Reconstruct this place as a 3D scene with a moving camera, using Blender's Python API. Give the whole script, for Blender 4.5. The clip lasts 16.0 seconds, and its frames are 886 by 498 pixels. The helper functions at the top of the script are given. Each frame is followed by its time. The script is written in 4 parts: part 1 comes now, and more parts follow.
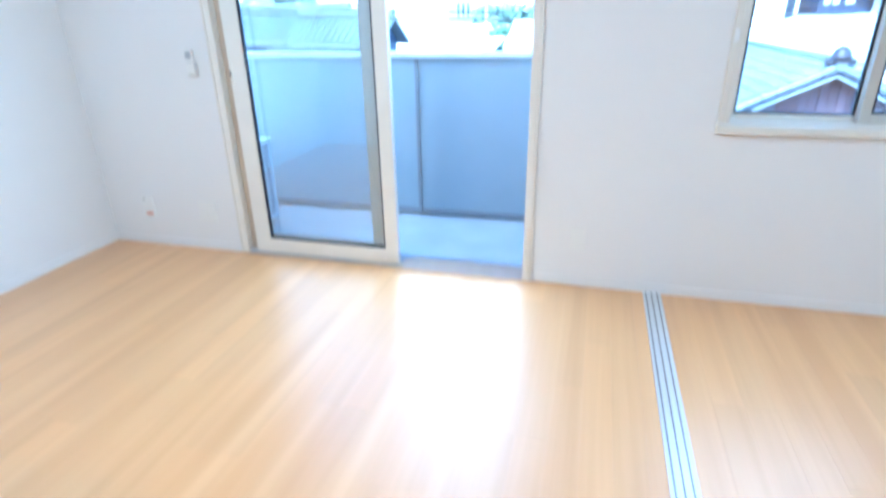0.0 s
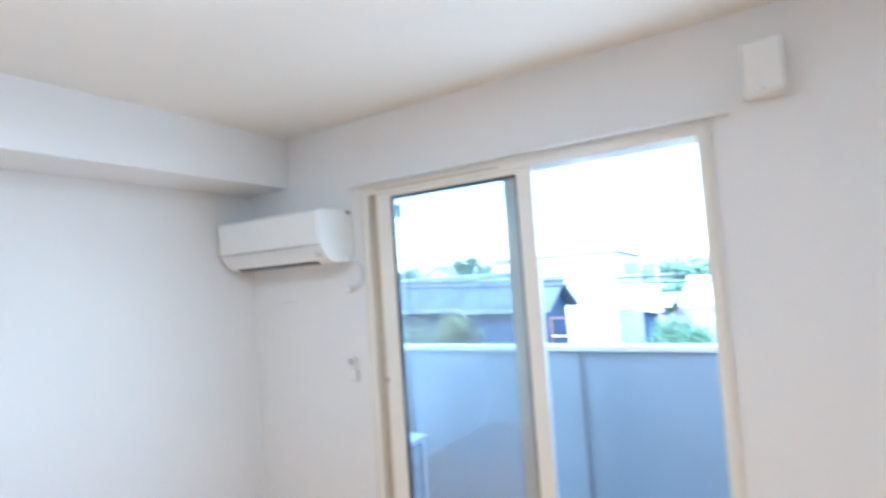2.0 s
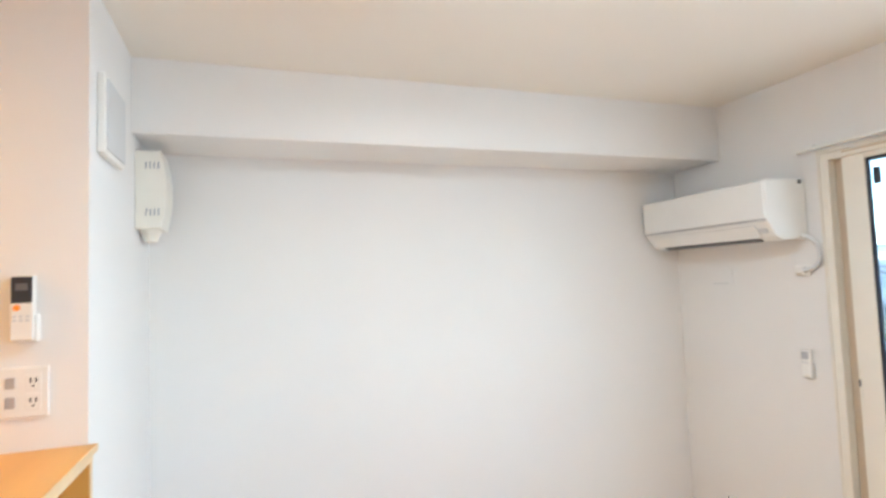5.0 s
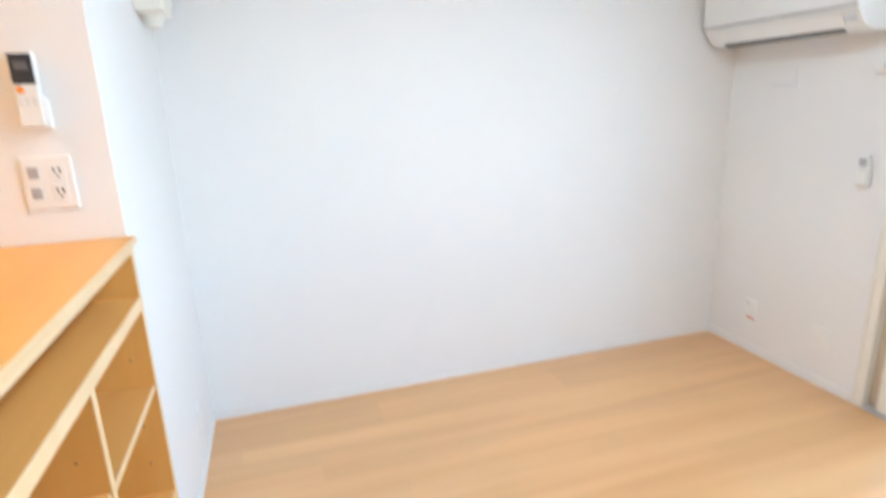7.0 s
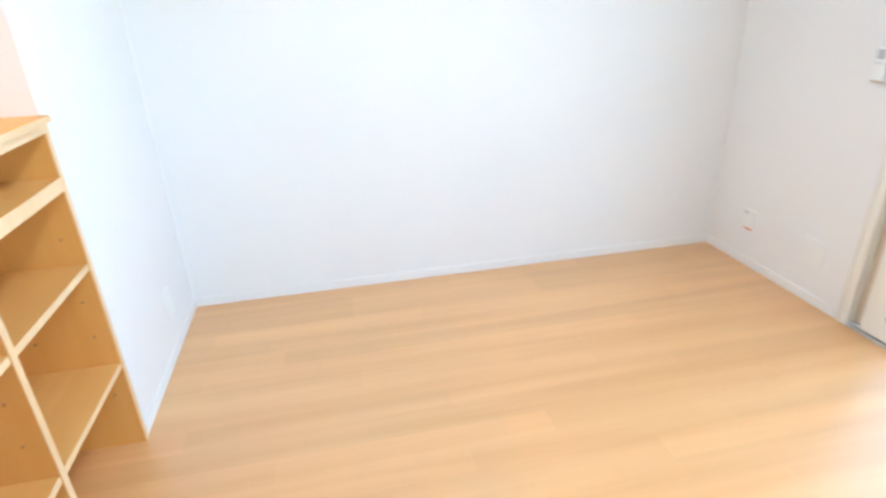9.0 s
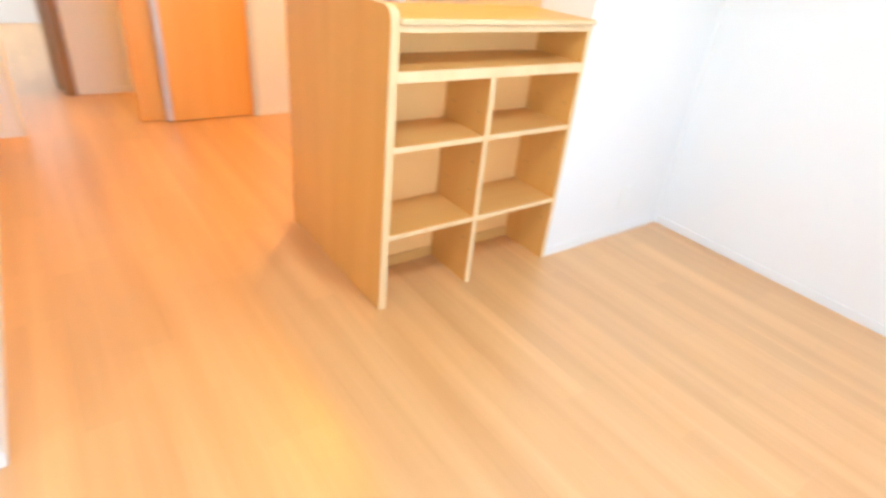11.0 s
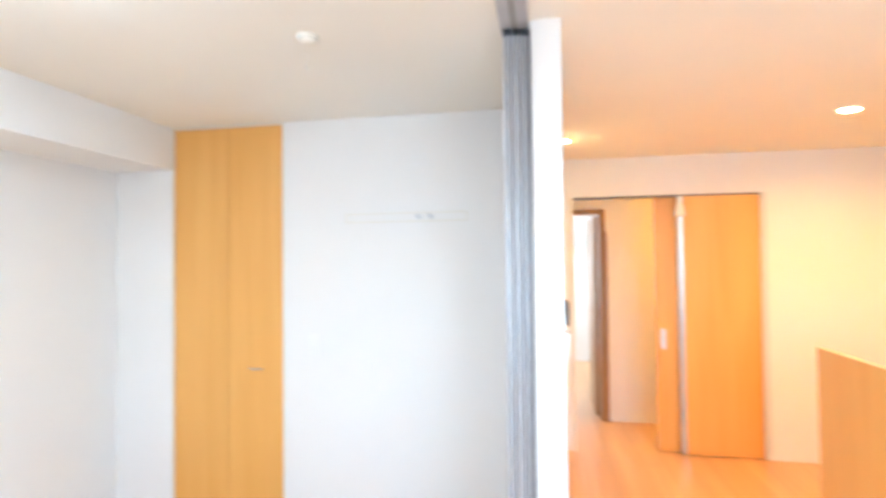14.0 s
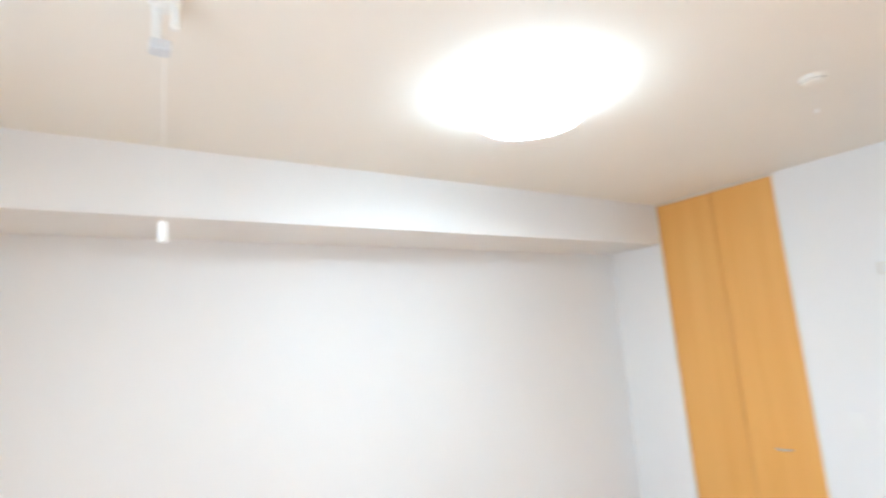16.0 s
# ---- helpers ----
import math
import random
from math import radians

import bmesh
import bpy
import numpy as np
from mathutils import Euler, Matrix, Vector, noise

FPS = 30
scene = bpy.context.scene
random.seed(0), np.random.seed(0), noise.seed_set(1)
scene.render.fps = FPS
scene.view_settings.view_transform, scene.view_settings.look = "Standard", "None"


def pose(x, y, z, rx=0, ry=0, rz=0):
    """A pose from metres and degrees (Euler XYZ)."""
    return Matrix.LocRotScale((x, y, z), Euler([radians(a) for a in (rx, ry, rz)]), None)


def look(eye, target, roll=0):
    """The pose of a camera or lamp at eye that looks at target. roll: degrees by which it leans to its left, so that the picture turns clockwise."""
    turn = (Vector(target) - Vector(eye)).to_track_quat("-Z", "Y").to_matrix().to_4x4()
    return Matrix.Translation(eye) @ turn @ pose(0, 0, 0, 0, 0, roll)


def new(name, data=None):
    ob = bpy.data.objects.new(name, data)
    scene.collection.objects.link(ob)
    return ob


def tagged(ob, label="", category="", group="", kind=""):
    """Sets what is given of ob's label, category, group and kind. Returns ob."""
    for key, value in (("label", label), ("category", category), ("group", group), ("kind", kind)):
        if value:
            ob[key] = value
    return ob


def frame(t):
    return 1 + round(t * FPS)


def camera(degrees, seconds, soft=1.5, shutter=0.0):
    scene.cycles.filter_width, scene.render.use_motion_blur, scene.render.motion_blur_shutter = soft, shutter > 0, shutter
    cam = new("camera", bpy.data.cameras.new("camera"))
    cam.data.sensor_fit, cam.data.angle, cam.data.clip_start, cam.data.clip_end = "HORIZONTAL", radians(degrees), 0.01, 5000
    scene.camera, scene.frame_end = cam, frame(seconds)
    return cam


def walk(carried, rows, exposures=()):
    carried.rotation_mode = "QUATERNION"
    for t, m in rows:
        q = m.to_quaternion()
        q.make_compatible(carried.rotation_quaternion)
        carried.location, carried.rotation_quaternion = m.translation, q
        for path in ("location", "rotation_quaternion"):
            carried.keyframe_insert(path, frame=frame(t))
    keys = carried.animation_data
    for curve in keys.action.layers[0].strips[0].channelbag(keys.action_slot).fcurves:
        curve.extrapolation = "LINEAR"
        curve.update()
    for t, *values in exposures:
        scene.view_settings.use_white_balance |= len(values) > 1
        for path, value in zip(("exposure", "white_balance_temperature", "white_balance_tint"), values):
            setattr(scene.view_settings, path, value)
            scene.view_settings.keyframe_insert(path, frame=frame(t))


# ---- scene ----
cam = camera(77.8, 16.0, 2.6, 0.7)

PATH = [
    (0, (2.783, -2.528, 1.245), (2.293, -0.754, 0.462), -1.0),
    (0.5, (2.719, -2.429, 1.294), (2.219, -0.558, 0.795), -1.4),
    (1, (2.709, -2.349, 1.35), (2.116, -0.45, 1.142), -1.9),
    (1.5, (2.753, -2.224, 1.407), (1.915, -0.408, 1.382), -2.6),
    (2, (2.746, -2.212, 1.46), (1.689, -0.519, 1.582), -4.0),
    (2.5, (2.719, -2.187, 1.505), (1.338, -0.751, 1.679), -4.3),
    (3, (2.704, -2.213, 1.518), (1.142, -0.981, 1.721), -4.9),
    (3.5, (2.693, -2.236, 1.521), (0.988, -1.217, 1.761), -3.8),
    (4, (2.651, -2.315, 1.495), (0.848, -1.501, 1.79), -4.0),
    (6.5, (2.518, -2.39, 1.442), (0.596, -1.906, 1.171), -1.9),
    (7, (2.466, -2.406, 1.388), (0.619, -1.844, 0.867), -1.9),
    (7.5, (2.487, -2.363, 1.35), (0.752, -1.725, 0.586), -2.5),
    (8, (2.484, -2.348, 1.297), (0.834, -1.626, 0.427), -2.1),
    (10.5, (2.667, -1.409, 1.343), (1.196, -2.42, 0.439), 5.0),
    (11, (2.72, -1.25, 1.304), (1.646, -2.618, 0.316), 6.2),
    (11.5, (2.777, -1.033, 1.344), (1.809, -2.615, 0.591), 4.6),
    (12, (2.913, -0.818, 1.379), (2.083, -2.539, 0.786), 4.4),
    (12.5, (2.95, -0.749, 1.422), (2.356, -2.603, 0.964), 3.5),
    (13, (2.964, -0.76, 1.445), (2.666, -2.714, 1.14), 2.7),
    (13.5, (3.0, -0.756, 1.466), (3.024, -2.753, 1.363), 1.4),
    (14, (3.068, -0.753, 1.531), (3.433, -2.719, 1.578), -0.6),
    (14.5, (3.095, -0.748, 1.564), (3.789, -2.618, 1.711), -1.9),
    (15, (3.129, -0.703, 1.57), (4.186, -2.382, 1.815), -2.1),
    (15.5, (3.178, -0.678, 1.587), (4.586, -2.071, 1.871), -3.6),
    (16, (3.223, -0.638, 1.607), (4.847, -1.757, 1.937), -4.5),
]
EXPOSURES = [(0, 3.63, 4540, -3), (1.0, 3.40, 4780, -1), (1.5, 3.40, 4920, 0), (2.5, 3.28, 5200, 1), (4, 3.29, 5930, 3), (6.5, 3.55, 5630, 2), (7, 3.54, 5500, 2), (8, 3.66, 5270, 0), (10.5, 3.72, 5780, 4), (11.5, 3.84, 5980, 5), (12.5, 3.84, 5930, 5), (13, 3.88, 5850, 5), (14, 4.02, 5700, 4), (14.5, 4.10, 5650, 4), (15.5, 3.87, 5750, 4), (16, 3.74, 5800, 4)]
walk(cam, [(t, look(eye, target, roll)) for t, eye, target, roll in PATH], EXPOSURES)

# ---- world and large lights ----
world = bpy.data.worlds.new("world")
scene.world = world
world.use_nodes = True
wn = world.node_tree.nodes
sky = wn.new("ShaderNodeTexSky")
sky.sky_type, sky.sun_disc = "NISHITA", False
sky.sun_elevation, sky.sun_rotation = radians(48), radians(200)
sky.dust_density, sky.air_density, sky.ozone_density = 1.2, 1.0, 1.2
wn["Background"].inputs["Strength"].default_value = 0.15
world.node_tree.links.new(sky.outputs["Color"], wn["Background"].inputs["Color"])

sun = new("sun", bpy.data.lights.new("sun", "SUN"))
sun.data.energy, sun.data.angle, sun.data.color = 1.0, radians(14), (1.0, 0.95, 0.88)
sun.matrix_world = look((-4, -11, 14), (0, 0, 0))

WARM = (1.0, 0.44, 0.040)
COOL = (0.93, 0.97, 1.0)


def lamp_disc(name, x, y, z, size, watts, colour, spread=180):
    li = bpy.data.lights.new(name, "AREA")
    li.shape, li.size, li.energy, li.color, li.spread = "DISK", size, watts, colour, radians(spread)
    ob = new(name, li)
    ob.matrix_world = pose(x, y, z)
    return ob


LAMPS = [(1.565, -1.66), (4.385, -1.81)]
DOWNLIGHTS = [(1.405, -4.12), (0.655, -4.14), (2.945, -4.57)]
H = 2.35
for (lx, ly), watts in zip(LAMPS, (1.25, 0.77)):
    lamp_disc("ceiling_lamp_light", lx, ly, H - 0.108, 0.34, watts, COOL)
for (lx, ly), watts in zip(DOWNLIGHTS, (1.5, 0.95, 0.13)):
    lamp_disc("downlight_light", lx, ly, H - 0.012, 0.09, watts, WARM, 165)
# Added fill lamp, out of view, that brightens the hall walls.
lamp_disc("hall_fill_light", 1.15, -5.77, H - 0.02, 0.10, 1.7, WARM)


def window_light(name, x, y, z, width, height, watts, aim):
    """Area lamp for sky light in a window's opening, or plain fill in the far room."""
    li = bpy.data.lights.new(name, "AREA")
    li.shape, li.size, li.size_y, li.energy, li.color = "RECTANGLE", width, height, watts, (0.93, 0.965, 1.0)
    new(name, li).matrix_world = look((x, y, z), aim)


window_light("balcony_door_daylight", 2.17, -0.022, 0.98, 0.64, 1.86, 1.25, (2.17, -1, 0.98))
window_light("glazed_sash_daylight", 1.40, -0.022, 0.98, 0.62, 1.80, 0.40, (1.40, -1, 0.98))
window_light("bedroom_window_daylight", 3.818, -0.030, 1.37, 0.94, 1.04, 0.95, (3.818, -1, 1.37))
# Added fill lamp inside the far room, whose walls have no window.
window_light("far_room_fill", 4.15, -8.3, 1.5, 1.5, 1.1, 4.1, (2.2, -8.3, 1.3))


# ---- materials ----
def material(name, base, rough=0.5, vary=0.06, scale=4.0, bump=0.0, bump_scale=120.0, metal=0.0, coat=0.0, spec=0.5, stretch=(1, 1, 1)):
    m = bpy.data.materials.new(name)
    m.use_nodes = True
    nt = m.node_tree
    b = nt.nodes["Principled BSDF"]
    b.inputs["Roughness"].default_value = rough
    b.inputs["Metallic"].default_value = metal
    b.inputs["Coat Weight"].default_value = coat
    b.inputs["Coat Roughness"].default_value = 0.12
    b.inputs["Specular IOR Level"].default_value = spec
    tc = nt.nodes.new("ShaderNodeTexCoord")
    mp = nt.nodes.new("ShaderNodeMapping")
    mp.inputs["Scale"].default_value = stretch
    nt.links.new(tc.outputs["Object"], mp.inputs["Vector"])
    n1 = nt.nodes.new("ShaderNodeTexNoise")
    n1.inputs["Scale"].default_value, n1.inputs["Detail"].default_value = scale, 4
    nt.links.new(mp.outputs["Vector"], n1.inputs["Vector"])
    ramp = nt.nodes.new("ShaderNodeValToRGB")
    ramp.color_ramp.elements[0].position, ramp.color_ramp.elements[1].position = 0.3, 0.7
    ramp.color_ramp.elements[0].color = (*[c * (1 - vary) for c in base], 1)
    ramp.color_ramp.elements[1].color = (*[min(1, c * (1 + vary)) for c in base], 1)
    nt.links.new(n1.outputs["Fac"], ramp.inputs["Fac"])
    nt.links.new(ramp.outputs["Color"], b.inputs["Base Color"])
    rr = nt.nodes.new("ShaderNodeMapRange")
    rr.inputs["To Min"].default_value, rr.inputs["To Max"].default_value = max(0.02, rough - 0.06), min(1, rough + 0.06)
    nt.links.new(n1.outputs["Fac"], rr.inputs["Value"])
    nt.links.new(rr.outputs["Result"], b.inputs["Roughness"])
    if bump:
        n2 = nt.nodes.new("ShaderNodeTexNoise")
        n2.inputs["Scale"].default_value, n2.inputs["Detail"].default_value = bump_scale, 3
        nt.links.new(mp.outputs["Vector"], n2.inputs["Vector"])
        bp = nt.nodes.new("ShaderNodeBump")
        bp.inputs["Strength"].default_value, bp.inputs["Distance"].default_value = bump, 0.002
        nt.links.new(n2.outputs["Fac"], bp.inputs["Height"])
        nt.links.new(bp.outputs["Normal"], b.inputs["Normal"])
    return m


def wood(name, dark, light, along="z", rough=0.4, coat=0.0, spread=0.10, fine=60.0, bump=0.03, pores_mix=0.16, island=False, across=False):
    """Straight-grained veneer: long streaks, fine pores, and a tone of its own for each piece."""
    m = bpy.data.materials.new(name)
    m.use_nodes = True
    nt = m.node_tree
    b = nt.nodes["Principled BSDF"]
    b.inputs["Coat Weight"].default_value, b.inputs["Coat Roughness"].default_value = coat, 0.38
    b.inputs["Coat IOR"].default_value = 1.8 if coat > 0.4 else 1.5
    tc, info = nt.nodes.new("ShaderNodeTexCoord"), nt.nodes.new("ShaderNodeObjectInfo")
    mul = nt.nodes.new("ShaderNodeMath")
    mul.operation, mul.inputs[1].default_value = "MULTIPLY", 37.0
    geo = nt.nodes.new("ShaderNodeNewGeometry")
    chance = geo.outputs["Random Per Island"] if island else info.outputs["Random"]
    nt.links.new(chance, mul.inputs[0])

    def streaks(scale, squeeze, detail, shared=False):
        mp = nt.nodes.new("ShaderNodeMapping")
        mp.inputs["Scale"].default_value = [squeeze if a == along else 1.0 for a in "xyz"]
        nt.links.new(geo.outputs["Position"] if shared else tc.outputs["Object"], mp.inputs["Vector"])
        n = nt.nodes.new("ShaderNodeTexNoise")
        n.noise_dimensions = "4D"
        n.inputs["Scale"].default_value, n.inputs["Detail"].default_value = scale, detail
        n.inputs["Distortion"].default_value = 0.4
        nt.links.new(mp.outputs["Vector"], n.inputs["Vector"])
        if not shared:
            nt.links.new(mul.outputs["Value"], n.inputs["W"])
        return n.outputs["Fac"]

    broad, pores = streaks(9.5 if across else 11.0, 0.05 if across else 0.07, 3, across), streaks(fine, 0.02, 2)
    mix = nt.nodes.new("ShaderNodeMix")
    mix.inputs["Factor"].default_value = pores_mix
    nt.links.new(broad, mix.inputs["A"])
    nt.links.new(pores, mix.inputs["B"])
    ramp = nt.nodes.new("ShaderNodeValToRGB")
    ramp.color_ramp.elements[0].position, ramp.color_ramp.elements[1].position = 0.34, 0.66
    ramp.color_ramp.elements[0].color, ramp.color_ramp.elements[1].color = (*dark, 1), (*light, 1)
    nt.links.new(mix.outputs["Result"], ramp.inputs["Fac"])
    tone = nt.nodes.new("ShaderNodeMapRange")
    tone.inputs["To Min"].default_value, tone.inputs["To Max"].default_value = 1 - spread, 1 + spread
    nt.links.new(chance, tone.inputs["Value"])
    hsv = nt.nodes.new("ShaderNodeHueSaturation")
    nt.links.new(tone.outputs["Result"], hsv.inputs["Value"])
    nt.links.new(ramp.outputs["Color"], hsv.inputs["Color"])
    nt.links.new(hsv.outputs["Color"], b.inputs["Base Color"])
    rr = nt.nodes.new("ShaderNodeMapRange")
    rr.inputs["To Min"].default_value, rr.inputs["To Max"].default_value = rough - 0.07, rough + 0.07
    nt.links.new(broad, rr.inputs["Value"])
    nt.links.new(rr.outputs["Result"], b.inputs["Roughness"])
    bp = nt.nodes.new("ShaderNodeBump")
    bp.inputs["Strength"].default_value, bp.inputs["Distance"].default_value = bump, 0.001
    nt.links.new(pores, bp.inputs["Height"])
    nt.links.new(bp.outputs["Normal"], b.inputs["Normal"])
    return m


def glowing(name, colour, strength):
    m = bpy.data.materials.new(name)
    m.use_nodes = True
    b = m.node_tree.nodes["Principled BSDF"]
    b.inputs["Base Color"].default_value = (0.9, 0.9, 0.9, 1)
    b.inputs["Emission Color"].default_value = (*colour, 1)
    b.inputs["Emission Strength"].default_value = strength
    return m


def clear(name, tint, ior=1.45):
    m = bpy.data.materials.new(name)
    m.use_nodes = True
    b = m.node_tree.nodes["Principled BSDF"]
    b.inputs["Base Color"].default_value = (*tint, 1)
    b.inputs["Transmission Weight"].default_value, b.inputs["Roughness"].default_value, b.inputs["IOR"].default_value = 1.0, 0.0, ior
    return m


M_WALL = material("white_wallpaper", (0.84, 0.835, 0.83), 0.75, 0.015, 1.5, 0.25, 260)
M_CEIL = material("ceiling_paper", (0.87, 0.845, 0.79), 0.8, 0.015, 1.2, 0.25, 240)
M_PEACH = material("peach_backing", (0.92, 0.55, 0.20), 0.6, 0.03, 3, 0.1, 200)
M_TRACK = material("satin_track_aluminium", (0.74, 0.76, 0.79), 0.38, 0.04, 20, metal=0.45, stretch=(1, 0.05, 1))
M_TRIM = material("cream_trim", (0.80, 0.77, 0.70), 0.45, 0.03, 6, 0.03, 80)
M_FRAME = material("cream_resin_frame", (0.84, 0.81, 0.74), 0.35, 0.02, 8)
M_WHITE = material("white_plastic", (0.85, 0.85, 0.83), 0.35, 0.015, 10)
M_IVORY = material("ivory_plastic", (0.86, 0.84, 0.77), 0.4, 0.02, 10)
M_PALEGREY = material("pale_grey_plastic", (0.66, 0.68, 0.70), 0.45, 0.02, 12)
M_TAN = material("tan_weather_strip", (0.60, 0.50, 0.38), 0.5, 0.03, 8)
M_TAUPE = material("taupe_aluminium", (0.50, 0.47, 0.42), 0.4, 0.03, 8)
M_SASHTAN = material("tan_grey_sash", (0.57, 0.545, 0.49), 0.4, 0.03, 8)
M_RUST = material("rusty_pipe", (0.20, 0.10, 0.075), 0.6, 0.2, 12)
M_DARK = material("dark_plastic", (0.03, 0.035, 0.045), 0.3, 0.1, 20)
M_GASKET = material("black_rubber", (0.025, 0.03, 0.045), 0.6, 0.1, 30)
M_ALU = material("brushed_aluminium", (0.62, 0.64, 0.66), 0.32, 0.05, 20, 0.05, 200, metal=0.9, stretch=(1, 0.05, 1))
M_GREY = material("grey_anodised_panel", (0.46, 0.47, 0.50), 0.4, 0.06, 14, 0.04, 160, metal=0.35, stretch=(1, 1, 0.05))
M_DARKALU = material("dark_anodised", (0.16, 0.165, 0.18), 0.4, 0.06, 14, metal=0.4)
M_STEEL = material("stainless_steel", (0.36, 0.335, 0.31), 0.52, 0.05, 12, metal=0.9)
M_CHROME = material("bright_chrome", (0.86, 0.87, 0.89), 0.34, 0.02, 10, metal=0.9)
M_ROOF_PALE = material("pale_grey_roof_tile", (0.25, 0.29, 0.31), 0.45, 0.2, 1.5, 0.3, 20)
M_ORANGE = material("orange_button", (0.85, 0.30, 0.04), 0.4, 0.05, 20)
M_RED = material("red_tape", (0.68, 0.22, 0.15), 0.5, 0.1, 30)
OAK = ((0.650, 0.344, 0.124), (0.775, 0.458, 0.192), "y", 0.46, 0.9, 0.045, 70.0)
M_FLOOR = wood("oak_floor_plank", *OAK, across=True)
M_FLOOR_FAR = wood("oak_floor_far", *OAK, island=True, across=True)
M_SHELF = wood("honey_veneer_shelf", (0.69, 0.375, 0.105), (0.755, 0.435, 0.135), "x", 0.42, 0.0, 0.04)
M_SHELF_V = wood("honey_veneer_upright", (0.71, 0.365, 0.085), (0.76, 0.42, 0.115), "z", 0.42, 0.0, 0.04)
M_EDGE = wood("pale_edge_band", (0.76, 0.54, 0.28), (0.83, 0.62, 0.36), "z", 0.4, 0.0, 0.03)
M_DOOR = wood("amber_oak_door", (0.75, 0.378, 0.088), (0.81, 0.443, 0.122), "z", 0.36, 0.1, 0.04)
M_BROWN = wood("brown_door_jamb", (0.34, 0.18, 0.075), (0.43, 0.24, 0.10), "z", 0.4, 0.0, 0.04)
M_GLASS = clear("coated_window_glass", (0.85, 0.905, 0.935), 1.8)
M_LAMP = glowing("lamp_diffuser", (0.80, 0.92, 1.0), 1.6)
M_BULB = glowing("downlight_bulb", (1.0, 0.72, 0.38), 8.0)
M_BALC = material("blue_grey_cladding", (0.375, 0.41, 0.425), 0.6, 0.04, 3, 0.08, 90)
M_BALCFLOOR = material("grey_balcony_sheet", (0.50, 0.48, 0.44), 0.7, 0.08, 5, 0.15, 150)
M_JOINT = material("grey_joint_strip", (0.27, 0.27, 0.27), 0.5, 0.05, 8)
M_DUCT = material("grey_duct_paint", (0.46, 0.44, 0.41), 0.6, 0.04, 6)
M_CAP = material("white_aluminium_cap", (0.82, 0.79, 0.77), 0.4, 0.03, 6)
M_ROOF_DARK = material("dark_ridge_tile", (0.028, 0.033, 0.05), 0.4, 0.2, 3)
M_ROOF = material("blue_grey_roof_tile", (0.135, 0.165, 0.195), 0.45, 0.25, 1.5, 0.3, 20)
M_ROOF2 = material("pale_metal_roof", (0.66, 0.68, 0.66), 0.5, 0.08, 0.8, 0.1, 10)
M_NAVY = material("dark_navy_siding", (0.017, 0.036, 0.080), 0.6, 0.2, 2, 0.1, 8)
M_PLANK = wood("weathered_red_brown_plank", (0.070, 0.052, 0.078), (0.115, 0.085, 0.115), "z", 0.7, 0.0, 0.2, 20.0)
M_STUCCO = material("white_stucco", (0.74, 0.73, 0.70), 0.8, 0.05, 1, 0.2, 15)
M_LEAF = material("green_leaf", (0.12, 0.215, 0.13), 0.55, 0.45, 3)
# Far foliage is lightened so its base colour carries the distance haze.
M_LEAF_HAZED = material("hazed_far_leaf", (0.16, 0.25, 0.18), 0.55, 0.3, 1)
M_LEAF2 = material("olive_leaf", (0.125, 0.145, 0.075), 0.55, 0.35, 3)
M_BARK = material("brown_bark", (0.10, 0.07, 0.05), 0.9, 0.3, 10, 0.5, 40)
M_EARTH = material("town_ground", (0.16, 0.155, 0.145), 0.9, 0.2, 0.3, 0.2, 5)
M_DARKGLASS = material("dark_house_window", (0.04, 0.05, 0.07), 0.1, 0.1, 4)
M_PANELWALL = material("glossy_kitchen_panel", (0.66, 0.69, 0.68), 0.18, 0.02, 3)


# ---- mesh helpers ----
def box(bm, x0, x1, y0, y1, z0, z1, bevel=0.0, seg=2):
    g = bmesh.ops.create_cube(bm, size=1, matrix=Matrix.LocRotScale(((x0 + x1) / 2, (y0 + y1) / 2, (z0 + z1) / 2), None, (x1 - x0, y1 - y0, z1 - z0)))
    if bevel:
        edges = list({e for v in g["verts"] for e in v.link_edges})
        bmesh.ops.bevel(bm, geom=edges, offset=bevel, segments=seg, profile=0.5, affect="EDGES")
    return bm


def rod(bm, a, b, r, r2=None, n=12):
    a, b = Vector(a), Vector(b)
    m = Matrix.Translation((a + b) / 2) @ (b - a).to_track_quat("Z", "Y").to_matrix().to_4x4()
    bmesh.ops.create_cone(bm, cap_ends=True, segments=n, radius1=r, radius2=r if r2 is None else r2, depth=(b - a).length, matrix=m)
    return bm


def prism(bm, pts, axis, a, b):
    """A flat outline, given in the two other axes, pushed from a to b along axis."""
    def place(p, t):
        return {"x": (t, p[0], p[1]), "y": (p[0], t, p[1]), "z": (p[0], p[1], t)}[axis]
    lo = [bm.verts.new(place(p, a)) for p in pts]
    hi = [bm.verts.new(place(p, b)) for p in pts]
    bm.faces.new(lo)
    bm.faces.new(hi[::-1])
    for i in range(len(pts)):
        j = (i + 1) % len(pts)
        bm.faces.new((lo[i], hi[i], hi[j], lo[j]))
    bmesh.ops.recalc_face_normals(bm, faces=bm.faces)
    return bm


